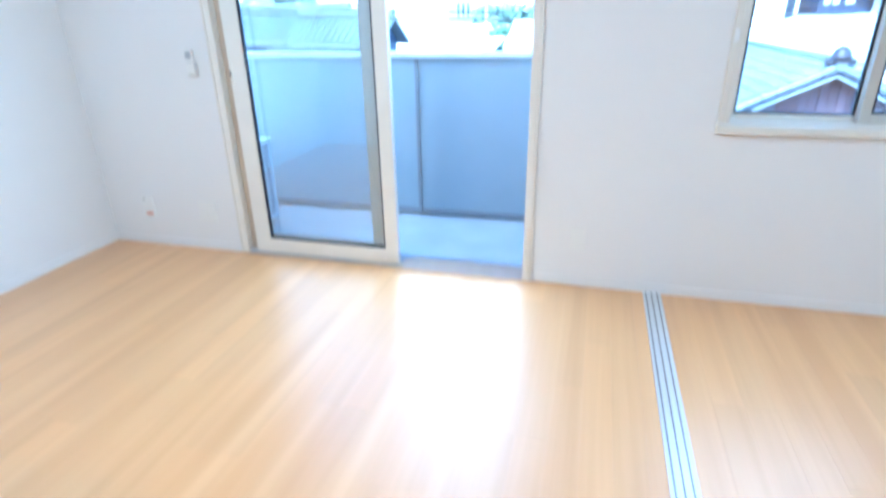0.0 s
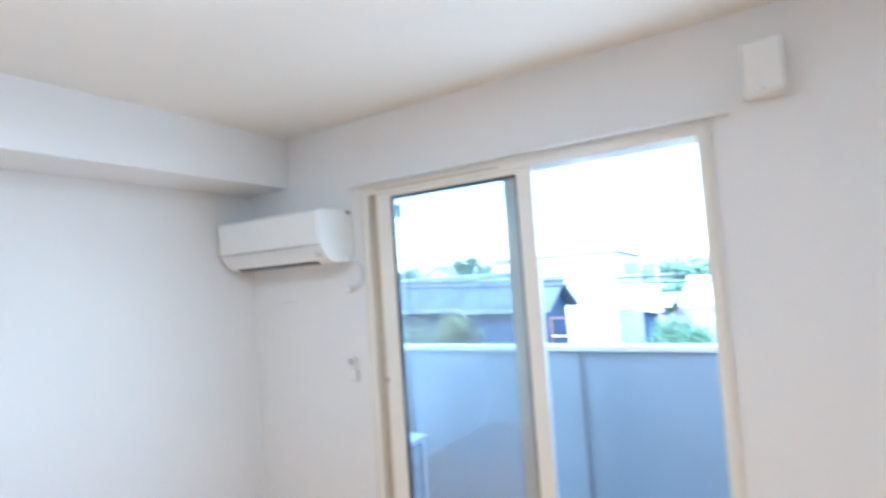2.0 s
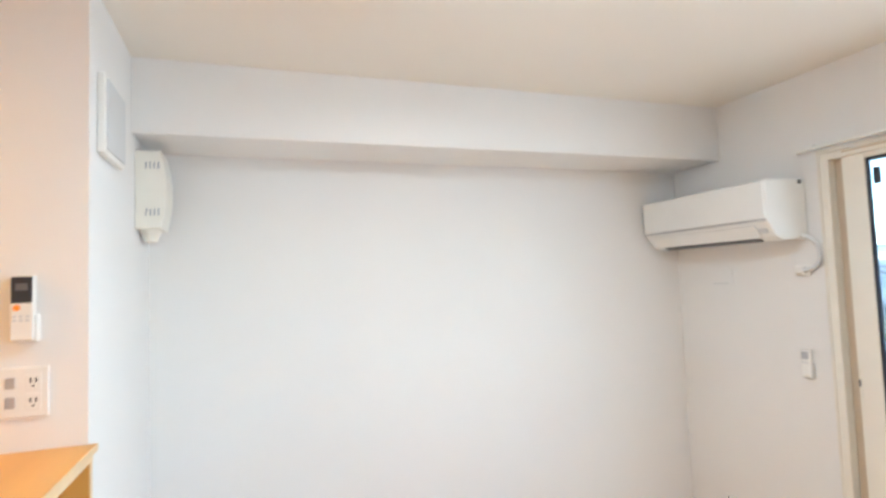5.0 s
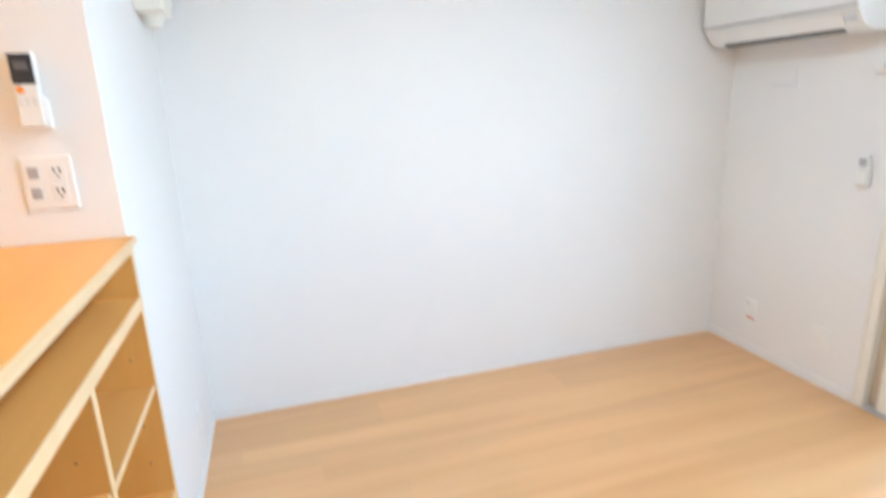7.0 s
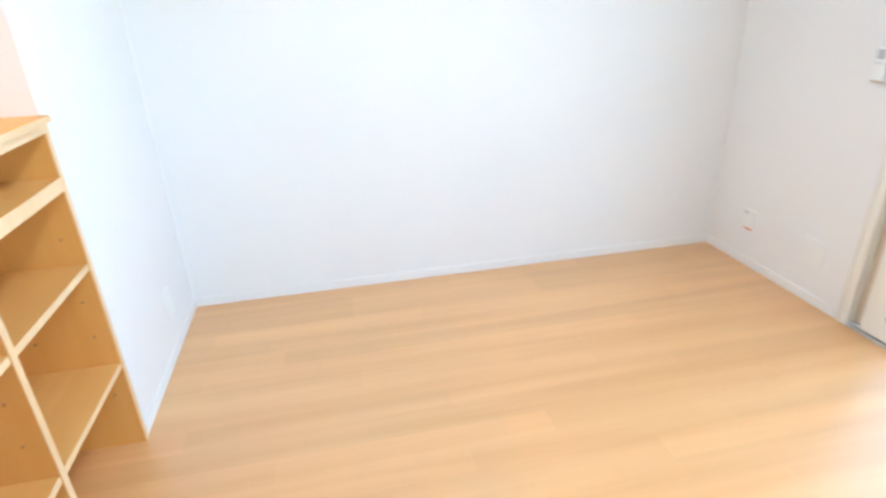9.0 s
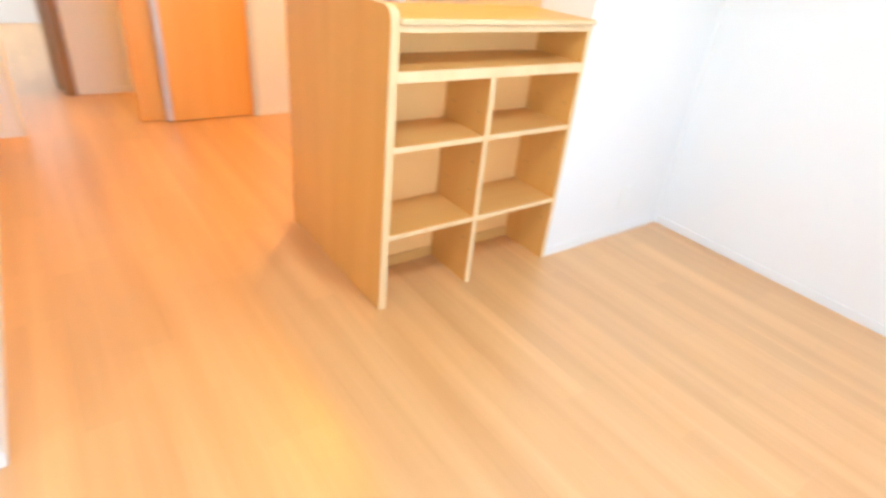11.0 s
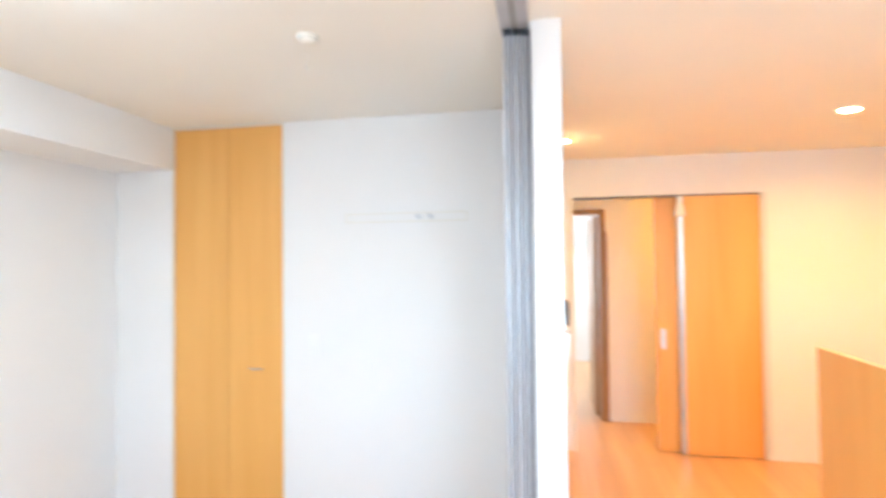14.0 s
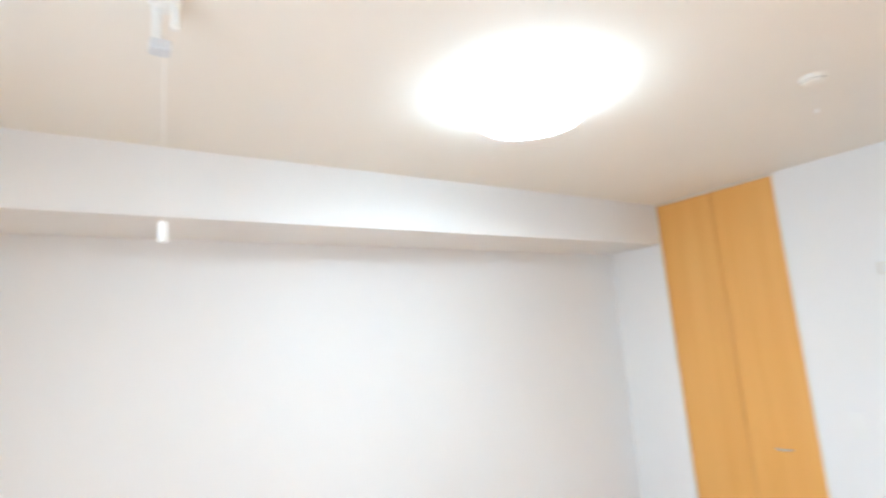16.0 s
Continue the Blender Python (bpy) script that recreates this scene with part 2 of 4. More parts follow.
def lathe(bm, profile, x, y, n=40):
    """A round thing about the upright line through x, y; profile: radius, height."""
    rings = []
    for r, z in profile:
        rings.append([bm.verts.new((x + r * math.cos(2 * math.pi * i / n), y + r * math.sin(2 * math.pi * i / n), z)) for i in range(n)])
    for lo, hi in zip(rings, rings[1:]):
        for i in range(n):
            bm.faces.new((lo[i], lo[(i + 1) % n], hi[(i + 1) % n], hi[i]))
    bm.faces.new(rings[0])
    bm.faces.new(rings[-1][::-1])
    bmesh.ops.recalc_face_normals(bm, faces=bm.faces)
    return bm


def tube(name, pts, r, mat, parent=None):
    cu = bpy.data.curves.new(name, "CURVE")
    cu.dimensions, cu.bevel_depth, cu.bevel_resolution, cu.resolution_u = "3D", r, 3, 8
    sp = cu.splines.new("BEZIER")
    sp.bezier_points.add(len(pts) - 1)
    for bp, p in zip(sp.bezier_points, pts):
        bp.co, bp.handle_left_type, bp.handle_right_type = p, "AUTO", "AUTO"
    tmp = bpy.data.objects.new(name, cu)
    me = bpy.data.meshes.new_from_object(tmp)
    bpy.data.objects.remove(tmp)
    me.materials.append(mat)
    ob = new(name, me)
    ob.parent = parent
    return ob


def finish(name, bm, mat, smooth=False):
    me = bpy.data.meshes.new(name)
    bm.to_mesh(me)
    bm.free()
    me.materials.append(mat)
    if smooth:
        me.polygons.foreach_set("use_smooth", [True] * len(me.polygons))
    return me


def part(name, bm, mat, parent, label="", smooth=False):
    ob = new(name, finish(name, bm, mat, smooth))
    if parent:
        ob.parent = parent
        ob.matrix_parent_inverse = parent.matrix_basis.inverted()
    return tagged(ob, label)


def thing(name, x, y, z, label, category, group="", kind=""):
    ob = new(name)
    ob.empty_display_size = 0.1
    ob.matrix_basis = pose(x, y, z)
    return tagged(ob, label, category, group, kind)


def structure(name, bm, mat, label, category):
    return tagged(part(name, bm, mat, None), label, category, kind="structure")


def B(*boxes, bevel=0.0):
    bm = bmesh.new()
    for b in boxes:
        box(bm, *b, bevel=bevel)
    return bm


# ---- the shell ----
GD = (0.893, 2.530, 1.965)                    # glass door: left, right, top
WN = (3.306, 4.33, 0.79, 1.945)              # bedroom window: left, right, sill, top
YS, YH = -5.33, -6.205                        # kitchen wall with the hall door, far wall of the hall
HD = (1.443, 2.858, 2.042)                      # hall door opening
T = 0.14

structure("wall_north", B((-0.12, GD[0], 0, T, -0.1, H), (GD[0], GD[1], 0, T, GD[2], H), (GD[1], WN[0], 0, T, -0.1, H),
                          (WN[0], WN[1], 0, T, -0.1, WN[2]), (WN[0], WN[1], 0, T, WN[3], H), (WN[1], 5.77, 0, T, -0.1, H)),
          M_WALL, "white papered wall with balcony door and window", "wall")
structure("wall_west", B((-0.12, 0, -5.45, 0, -0.1, H)), M_WALL, "plain white papered wall beside the air conditioner", "wall")
structure("wall_south", B((0, HD[0] - 0.004, YS - 0.12, YS, 0, H), (HD[0] - 0.004, HD[1], YS - 0.12, YS, HD[2], H), (HD[1], 3.005, YS - 0.12, YS, 0, H)),
          M_WALL, "white papered kitchen wall around the sliding door", "wall")
structure("wall_partition", B((3.005, 3.11, -5.45, -2.63, 0, H)), M_WALL, "white papered partition wall with a blunt end", "wall")
structure("wall_bedroom_south", B((3.11, 4.55, -3.82, -3.70, 0, H)), M_WALL, "white papered bedroom wall beside the closet", "wall")
structure("wall_bedroom_corner", B((5.262, 5.65, -3.82, -3.70, 0, H)), M_WALL, "narrow white papered wall between closet and corner", "wall")
structure("wall_closet_back", B((4.55, 5.262, -3.82, -3.765, 0, H)), M_WALL, "white papered wall behind the closet doors", "wall")
structure("wall_east", B((5.65, 5.77, -3.82, 0, -0.1, H)), M_WALL, "plain white papered bedroom wall under a beam", "wall")
structure("wall_stub", B((0, 0.899, -3.07, -2.785, 0, H)), M_WALL, "white papered pier between living room and kitchen", "wall")
structure("beam_west", B((0, 0.345, -2.80, 0, 2.064, H)), M_WALL, "white papered ceiling beam along the wall", "beam")
structure("beam_east", B((5.262, 5.65, -3.70, 0, 2.10, H)), M_WALL, "white papered ceiling beam in the bedroom", "beam")
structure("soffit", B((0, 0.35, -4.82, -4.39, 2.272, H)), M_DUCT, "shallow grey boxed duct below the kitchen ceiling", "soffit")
structure("ceiling", B((-0.12, 5.77, -9.5, T, H, H + 0.12)), M_CEIL, "matt white papered ceiling", "ceiling")
# hall and the room beyond it
structure("wall_hall", B((0.3, 2.527, YH - 0.12, YH, 0, H), (2.527, 3.36, YH - 0.12, YH, 1.97, H), (3.36, 4.3, YH - 0.12, YH, 0, H)),
          M_WALL, "white papered hall wall with a doorway", "wall")
structure("wall_hall_west", B((0.2, 0.3, YH - 0.12, YS - 0.12, 0, H)), M_WALL, "white papered end wall of the hall", "wall")
structure("wall_hall_east", B((4.3, 4.4, YH - 0.12, YS - 0.12, 0, H)), M_WALL, "white papered end wall of the hall", "wall")
structure("wall_hall_north", B((3.11, 4.3, YS - 0.12, YS - 0.02, 0, H)), M_WALL, "white papered wall along the hall", "wall")
structure("wall_far_room", B((1.2, 4.4, -9.5, -9.38, 0, H), (1.08, 1.2, -9.5, YH - 0.12, 0, H), (4.3, 4.42, -9.38, YH - 0.12, 0, H)),
          M_WALL, "white papered wall of the room beyond the hall", "wall")

# skirtings
SK = 0.045
bm = B((0, 0.008, -2.785, 0, 0, SK), (0.008, GD[0] - 0.03, -0.008, 0, 0, SK), (GD[1] + 0.03, 5.642, -0.008, 0, 0, SK), (5.642, 5.65, -3.70, 0, 0, SK),
       (0.008, 0.90, -2.785, -2.777, 0, SK), (2.997, 3.005, YS + 0.008, -2.63, 0, SK), (2.997, 3.10, -2.63, -2.622, 0, SK),
       (3.20, 4.50, -3.70, -3.692, 0, SK), (5.27, 5.642, -3.70, -3.692, 0, SK), (0.1, HD[0] - 0.03, YS, YS + 0.008, 0, SK), (HD[1] + 0.03, 2.997, YS, YS + 0.008, 0, SK),
       (0.3, 2.49, YH, YH + 0.008, 0, SK), (1.2, 4.3, -9.38, -9.372, 0, SK), bevel=0.002)
structure("baseboard", bm, M_WALL, "narrow white skirting along the walls", "skirting")


# ---- balcony door ----
def sash(name, parent, x0, x1, z0, z1, y, w, mat, wb=None, wt=None, seal=None, wr=None):
    """A glazed sliding sash: four members, gasket and pane."""
    wb, wt, wr = wb or w, wt or w, wr or w
    s = part(name, B((x0, x0 + w, y, y + 0.032, z0, z1), (x1 - wr, x1, y, y + 0.032, z0, z1), (x0 + w, x1 - wr, y, y + 0.032, z0, z0 + wb), (x0 + w, x1 - wr, y, y + 0.032, z1 - wt, z1), bevel=0.002), mat, parent)
    g = 0.009
    a, b, c, d = x0 + w, x1 - wr, z0 + wb, z1 - wt
    part("gasket", B((a, a + g, y + 0.006, y + 0.026, c, d), (b - g, b, y + 0.006, y + 0.026, c, d), (a + g, b - g, y + 0.006, y + 0.026, c, c + g), (a + g, b - g, y + 0.006, y + 0.026, d - g, d)), seal or M_GASKET, s)
    p = part("pane", B((a + g / 2, b - g / 2, y + 0.013, y + 0.018, c + g / 2, d - g / 2)), M_GLASS, s)
    p.visible_shadow = False
    return s


door = thing("door_1", (GD[0] + GD[1]) / 2, 0, 0, "cream-framed sliding glass balcony door standing open", "glass door", kind="structure")
x0, x1, zt = GD
part("door_frame", B((x0, x0 + 0.035, -0.012, T, 0, zt), (x1 - 0.03, x1, -0.012, T, 0, zt), (x0 + 0.035, x1 - 0.03, -0.012, T, zt - 0.03, zt), bevel=0.003), M_FRAME, door)
part("jamb_cover", B((x0 + 0.035, 0.979, 0.033, 0.045, 0.016, zt - 0.03), bevel=0.002), M_TAN, door)
part("sill", B((x0 + 0.035, x1 - 0.03, -0.010, T + 0.02, -0.06, 0.012), bevel=0.003), M_ALU, door)
for k in range(3):
    part("rail", B((x0 + 0.035, x1 - 0.03, 0.01 + 0.042 * k, 0.014 + 0.042 * k, 0.012, 0.022)), M_ALU, door)
part("casing", B((x0 - 0.010, x0, -0.016, 0, 0, zt + 0.018), (x1, x1 + 0.015, -0.016, 0, 0, zt + 0.018), (x0, x1, -0.016, 0, zt, zt + 0.018), bevel=0.003), M_TRIM, door)
part("head_gap", B((0.992, 1.695, -0.0135, -0.011, 1.9515, 1.9605)), M_TAN, door, "tan slot above the sash")
inner = sash("sliding_sash", door, 0.980, 1.838, 0.016, 1.948, 0.000, 0.092, M_FRAME, 0.082, 0.034, wr=0.072)
outer = sash("sliding_sash", door, 0.945, 1.766, 0.016, 1.948, 0.046, 0.078, M_SASHTAN, 0.082, 0.034, M_TAUPE)
part("handle", B((0.984, 0.994, -0.006, 0.002, 0.93, 1.05), bevel=0.002), M_FRAME, inner)
part("lock", B((0.985, 0.993, -0.010, -0.005, 0.975, 1.005), bevel=0.002), M_DARKALU, inner, "small dark lock")
part("sticker", B((1.094, 1.124, 0.0105, 0.0125, 1.80, 1.87)), M_DARK, inner, "small dark safety sticker")
part("screen_stop", B((1.70, 1.78, -0.008, -0.001, 1.936, 1.95)), M_WHITE, door)

# ---- bedroom window ----
w0, w1, wz0, wz1 = WN
window = thing("window_1", (w0 + w1) / 2, 0, wz0, "cream-framed sliding window in the bedroom wall", "window", kind="structure")
part("window_frame", B((w0, w0 + 0.020, -0.004, T, wz0, wz1), (w1 - 0.020, w1, -0.004, T, wz0, wz1), (w0 + 0.020, w1 - 0.020, -0.004, T, wz1 - 0.022, wz1), (w0 + 0.020, w1 - 0.020, 0.02, T, wz0, wz0 + 0.03), bevel=0.003), M_FRAME, window)
part("window_sill", B((w0 - 0.03, w1 + 0.03, -0.028, 0.02, wz0 - 0.015, wz0 + 0.022), bevel=0.004), M_TRIM, window)
part("casing", B((w0 - 0.028, w0, -0.014, 0, wz0 + 0.022, wz1 + 0.028), (w1, w1 + 0.028, -0.014, 0, wz0 + 0.022, wz1 + 0.028), (w0, w1, -0.014, 0, wz1, wz1 + 0.028), bevel=0.003), M_TRIM, window)
mid = (w0 + w1) / 2
sash("window_sash", window, w0 + 0.0215, mid + 0.02, wz0 + 0.031, wz1 - 0.023, 0.075, 0.022, M_FRAME, wr=0.038)
sash("window_sash", window, mid - 0.02, w1 - 0.0215, wz0 + 0.031, wz1 - 0.023, 0.035, 0.038, M_SASHTAN, wr=0.022)
part("sticker", B((w0 + 0.09, w0 + 0.15, 0.0865, 0.0875, 1.80, 1.86)), M_GREY, window, "small dark safety sticker")
part("latch", B((w0 - 0.024, w0 - 0.006, -0.03, -0.014, 1.13, 1.18), bevel=0.004), M_WHITE, window)


def curtain_rail(a, b, z):
    c = thing("curtain_rail", (a + b) / 2, 0, z, "thin white curtain rail fixed above the casing", "curtain rail", "curtain rails")
    part("track", B((a, b, -0.050, -0.036, z, z + 0.012), bevel=0.003), M_WHITE, c)
    part("track", B((a, b, -0.028, -0.018, z + 0.002, z + 0.014), bevel=0.002), M_WHITE, c)
    for x in (a + 0.06, (a + b) / 2, b - 0.06):
        part("bracket", B((x - 0.012, x + 0.012, -0.05, 0.0, z + 0.012, z + 0.020), bevel=0.002), M_WHITE, c)
    for x in (a - 0.006, b + 0.006):
        part("end_cap", B((x - 0.008, x + 0.008, -0.052, -0.016, z - 0.002, z + 0.015), bevel=0.003), M_WHITE, c)
    for k in range(4):
        part("runner", B((b - 0.15 - 0.028 * k, b - 0.143 - 0.028 * k, -0.047, -0.039, z - 0.016, z), bevel=0.001), M_WHITE, c)
    return c


curtain_rail(0.825, 2.60, 1.988)
curtain_rail(3.25, 4.40, 1.982)


# ---- air conditioner ----
def air_conditioner():
    ac = thing("air_conditioner", 0.42, 0, 1.62, "white wall-mounted air conditioner above the outlet", "air conditioner")
    ax0, ax1 = 0.03, 0.815
    body = [(-0.004, 1.606), (-0.150, 1.600), (-0.193, 1.617), (-0.245, 1.684), (-0.250, 1.858), (-0.235, 1.871), (-0.004, 1.876)]
    bm = prism(bmesh.new(), body, "x", ax0, ax1)
    bmesh.ops.bevel(bm, geom=list(bm.edges), offset=0.007, segments=3, profile=0.5, affect="EDGES")
    part("body", bm, M_WHITE, ac)
    part("front_panel", B((ax0 + 0.004, ax1 - 0.004, -0.2585, -0.246, 1.695, 1.864), bevel=0.004), M_WHITE, ac)
    part("louver_slot", prism(bmesh.new(), [(-0.162, 1.603), (-0.192, 1.616), (-0.194, 1.611), (-0.164, 1.598)], "x", ax0 + 0.085, ax1 - 0.095), M_DARK, ac, "dark air outlet slot")
    part("louver", prism(bmesh.new(), [(-0.199, 1.617), (-0.238, 1.670), (-0.243, 1.668), (-0.203, 1.613)], "x", ax0 + 0.06, ax1 - 0.07), M_WHITE, ac)
    part("indicator", prism(bmesh.new(), [(-0.214, 1.634), (-0.229, 1.655), (-0.233, 1.653), (-0.218, 1.632)], "x", ax1 - 0.062, ax1 - 0.022), M_PALEGREY, ac, "pale grey indicator window")
    part("seam", B((ax0 + 0.004, ax1 - 0.004, -0.2515, -0.246, 1.688, 1.6935)), M_GREY, ac)
    part("side_cap", B((ax1 - 0.002, ax1 + 0.004, -0.05, -0.03, 1.853, 1.870), bevel=0.001), M_DARK, ac)
    tube("power_cord", [(ax1 - 0.01, -0.05, 1.625), (ax1 + 0.035, -0.03, 1.595), (ax1 + 0.055, -0.02, 1.55), (ax1 + 0.035, -0.02, 1.48), (ax1 - 0.02, -0.03, 1.465)], 0.008, M_PALEGREY, ac).matrix_parent_inverse = ac.matrix_basis.inverted()
    part("plug", B((ax1 - 0.06, ax1 - 0.015, -0.036, -0.008, 1.446, 1.482), bevel=0.006), M_WHITE, ac)
    tube("drain_hose", [(ax0 - 0.002, -0.20, 1.78), (ax0 - 0.012, -0.19, 1.68), (ax0 + 0.01, -0.16, 1.612), (ax0 + 0.06, -0.12, 1.612)], 0.003, M_WHITE, ac).matrix_parent_inverse = ac.matrix_basis.inverted()


air_conditioner()


def wall_plate(name, x, z, w, h, label, category, mat=M_WHITE, depth=0.008):
    t = thing(name, x, 0, z, label, category)
    part("plate", B((x - w / 2, x + w / 2, -depth, 0, z - h / 2, z + h / 2), bevel=0.0025), mat, t)
    return t


o = wall_plate("power_outlet", 0.775, 1.462, 0.075, 0.05, "white outlet plate under the air conditioner", "outlet")
o = wall_plate("cover_plate", 0.30, 1.44, 0.16, 0.09, "blank white cover plate on papered wall", "cover plate", M_WALL, 0.004)
part("lower_lip", B((0.26, 0.36, -0.010, -0.004, 1.405, 1.410)), M_PALEGREY, o)
o = wall_plate("tv_outlet", 0.285, 0.235, 0.075, 0.12, "white wall outlet with red tape", "outlet")
part("tape", B((0.268, 0.316, -0.010, -0.008, 0.189, 0.198)), M_RED, o, "strip of red tape")
part("socket", B((0.262, 0.268, -0.0095, -0.008, 0.268, 0.280)), M_DARK, o)
o = wall_plate("power_outlet", 0.69, 0.235, 0.115, 0.12, "white double outlet low on papered wall", "outlet")
for k in (-1, 1):
    part("socket", B((0.69 + 0.022 * k - 0.012, 0.69 + 0.022 * k + 0.012, -0.0105, -0.008, 0.19, 0.28), bevel=0.001), M_WHITE, o)

o = wall_plate("power_outlet", 2.757, 0.245, 0.07, 0.12, "white outlet low beside the balcony door", "outlet")
part("socket", B((2.745, 2.769, -0.0105, -0.008, 0.20, 0.29), bevel=0.001), M_WHITE, o)
r = thing("remote_control", 0.772, 0, 1.04, "white remote control in a wall holder", "remote control")
part("holder", B((0.747, 0.798, -0.022, 0, 0.978, 1.045), bevel=0.004), M_PALEGREY, r)
part("body", B((0.749, 0.796, -0.030, -0.012, 0.985, 1.108), bevel=0.005), M_WHITE, r)
part("screen", B((0.756, 0.789, -0.0315, -0.029, 1.064, 1.098), bevel=0.001), M_GREY, r, "small grey display")
for k in range(3):
    part("button", B((0.757 + 0.012 * k, 0.765 + 0.012 * k, -0.032, -0.029, 1.045, 1.053), bevel=0.001), M_PALEGREY, r)

v = thing("vent_box", 2.73, 0, 2.15, "white square air vent box high on wall", "vent")
part("body", B((2.668, 2.794, -0.085, 0, 2.022, 2.205), bevel=0.008), M_WHITE, v)
part("cover", B((2.674, 2.788, -0.094, -0.083, 2.028, 2.199), bevel=0.004), M_WHITE, v)
part("knob", B((2.724, 2.736, -0.098, -0.093, 2.033, 2.039)), M_PALEGREY, v)

o = thing("power_outlet", 0.36, -2.785, 0.22, "white outlet low on the pier", "outlet")
part("plate", B((0.322, 0.397, -2.785, -2.777, 0.16, 0.28), bevel=0.0025), M_WHITE, o)
part("socket", B((0.347, 0.372, -2.777, -2.7745, 0.175, 0.265), bevel=0.001), M_WHITE, o)
o = thing("light_switch", 4.37, -3.70, 1.05, "white switch plate beside the closet", "switch")
part("plate", B((4.336, 4.402, -3.70, -3.693, 1.008, 1.128), bevel=0.0025), M_WHITE, o)
part("rocker", B((4.35, 4.388, -3.693, -3.690, 1.028, 1.108), bevel=0.001), M_WHITE, o)

# pier fittings
v = thing("vent_grille", 0.67, -2.7850, 1.98, "pale grey square vent cover on the pier", "vent")
part("frame", B((0.572, 0.825, -2.7850, -2.7630, 1.875, 2.115), bevel=0.005), M_WHITE, v)
part("cover", B((0.587, 0.81, -2.7660, -2.7570, 1.89, 2.10), bevel=0.003), M_PALEGREY, v)
a = thing("alarm_box", 0.20, -2.7850, 1.82, "ivory alarm box with vent slots near the corner", "alarm")
arc = [(-2.785, 1.712), (-2.785, 2.012)] + [(-2.697 + 0.020 * math.sin(math.pi * q / 8), 2.012 - 0.0375 * q) for q in range(9)]
bm = prism(bmesh.new(), arc, "x", 0.11, 0.29)
bmesh.ops.bevel(bm, geom=[e for e in bm.edges if abs(e.verts[0].co.x - e.verts[1].co.x) < 0.001], offset=0.004, segments=2, profile=0.5, affect="EDGES")
part("body", bm, M_IVORY, a)
for zc in (1.775, 1.955):
    for k in range(4):
        part("slot", B((0.286, 0.2915, -2.7500 + 0.014 * k, -2.7440 + 0.014 * k, zc - 0.013, zc + 0.013)), M_GREY, a)
part("bracket", rod(bmesh.new(), (0.20, -2.745, 1.668), (0.20, -2.745, 1.713), 0.022, 0.040, 20), M_IVORY, a)

k = thing("kitchen_remote", 0.8990, -2.9230, 1.44, "white and black air conditioner remote in holder", "remote control")
part("holder", B((0.8990, 0.9240, -2.9430, -2.8930, 1.355, 1.425), bevel=0.003), M_WHITE, k)
part("body", B((0.9060, 0.9310, -2.9500, -2.9000, 1.36, 1.525), bevel=0.003), M_WHITE, k)
part("display_panel", B((0.9305, 0.9325, -2.9480, -2.9020, 1.455, 1.522), bevel=0.001), M_DARK, k, "black display panel")
part("screen", B((0.9320, 0.9335, -2.9380, -2.9120, 1.487, 1.505)), M_DARKALU, k)
part("button", rod(bmesh.new(), (0.9305, -2.9350, 1.443), (0.9335, -2.9350, 1.443), 0.008), M_ORANGE, k, "round orange button")
for i in range(3):
    for j in range(2):
        part("button", B((0.9305, 0.9330, -2.9440 + 0.014 * i, -2.9350 + 0.014 * i, 1.418 - 0.010 * j, 1.424 - 0.010 * j), bevel=0.001), M_PALEGREY, k)
s = thing("switch_plate", 0.899, -2.925, 1.23, "white combined switch and outlet plate", "switch")
part("plate", B((0.899, 0.908, -2.980, -2.872, 1.162, 1.290), bevel=0.003), M_WHITE, s)
for zc in (1.252, 1.202):
    part("switch", B((0.907, 0.9115, -2.966, -2.944, zc - 0.014, zc + 0.014), bevel=0.0015), M_GREY, s)
    part("socket", B((0.907, 0.9095, -2.922, -2.888, zc - 0.020, zc + 0.020), bevel=0.001), M_WHITE, s)
    for dy in (-2.911, -2.899):
        part("slot", B((0.909, 0.9105, dy - 0.0018, dy + 0.0018, zc - 0.002, zc + 0.010)), M_DARK, s)
    part("earth_hole", rod(bmesh.new(), (0.909, -2.905, zc - 0.010), (0.9105, -2.905, zc - 0.010), 0.003, n=8), M_DARK, s)

# intercom on the partition wall
i = thing("intercom", 3.005, -2.78, 1.35, "black-screened intercom on the partition wall", "intercom")
part("body", B((2.988, 3.005, -2.84, -2.755, 1.298, 1.388), bevel=0.004), M_DARK, i)
part("screen", B((2.9855, 2.9885, -2.836, -2.759, 1.303, 1.383), bevel=0.001), M_DARK, i, "black screen")
s = thing("thermostat", 3.005, -2.78, 1.24, "white water heater control below the intercom", "control panel")
part("body", B((2.985, 3.005, -2.85, -2.73, 1.19, 1.275), bevel=0.004), M_WHITE, s)
part("display", B((2.983, 2.986, -2.82, -2.76, 1.24, 1.265)), M_PALEGREY, s)


# ---- shelf unit and kitchen counter ----
YF, YB = -2.775, -3.045
sh = thing("shelf_unit", 1.34, YF, 0, "honey wood shelf unit with open compartments, empty", "shelf unit")
def board(name, x0, x1, y0, y1, z0, z1, mat=M_SHELF):
    p = part(name, B((x0, x1, y0, y1 - 0.003, z0, z1)), mat, sh)
    part("edge_band", B((x0, x1, y1 - 0.003, y1, z0, z1), bevel=0.0008), M_EDGE, p, "pale edge band")
    return p
board("side_panel", 0.901, 0.921, YB, YF, 0, 1.033, M_SHELF_V)
board("upper_shelf", 0.921, 1.783, YB, YF, 0.878, 0.915)
board("divider", 1.360, 1.382, YB, YF, 0, 0.878, M_SHELF_V)
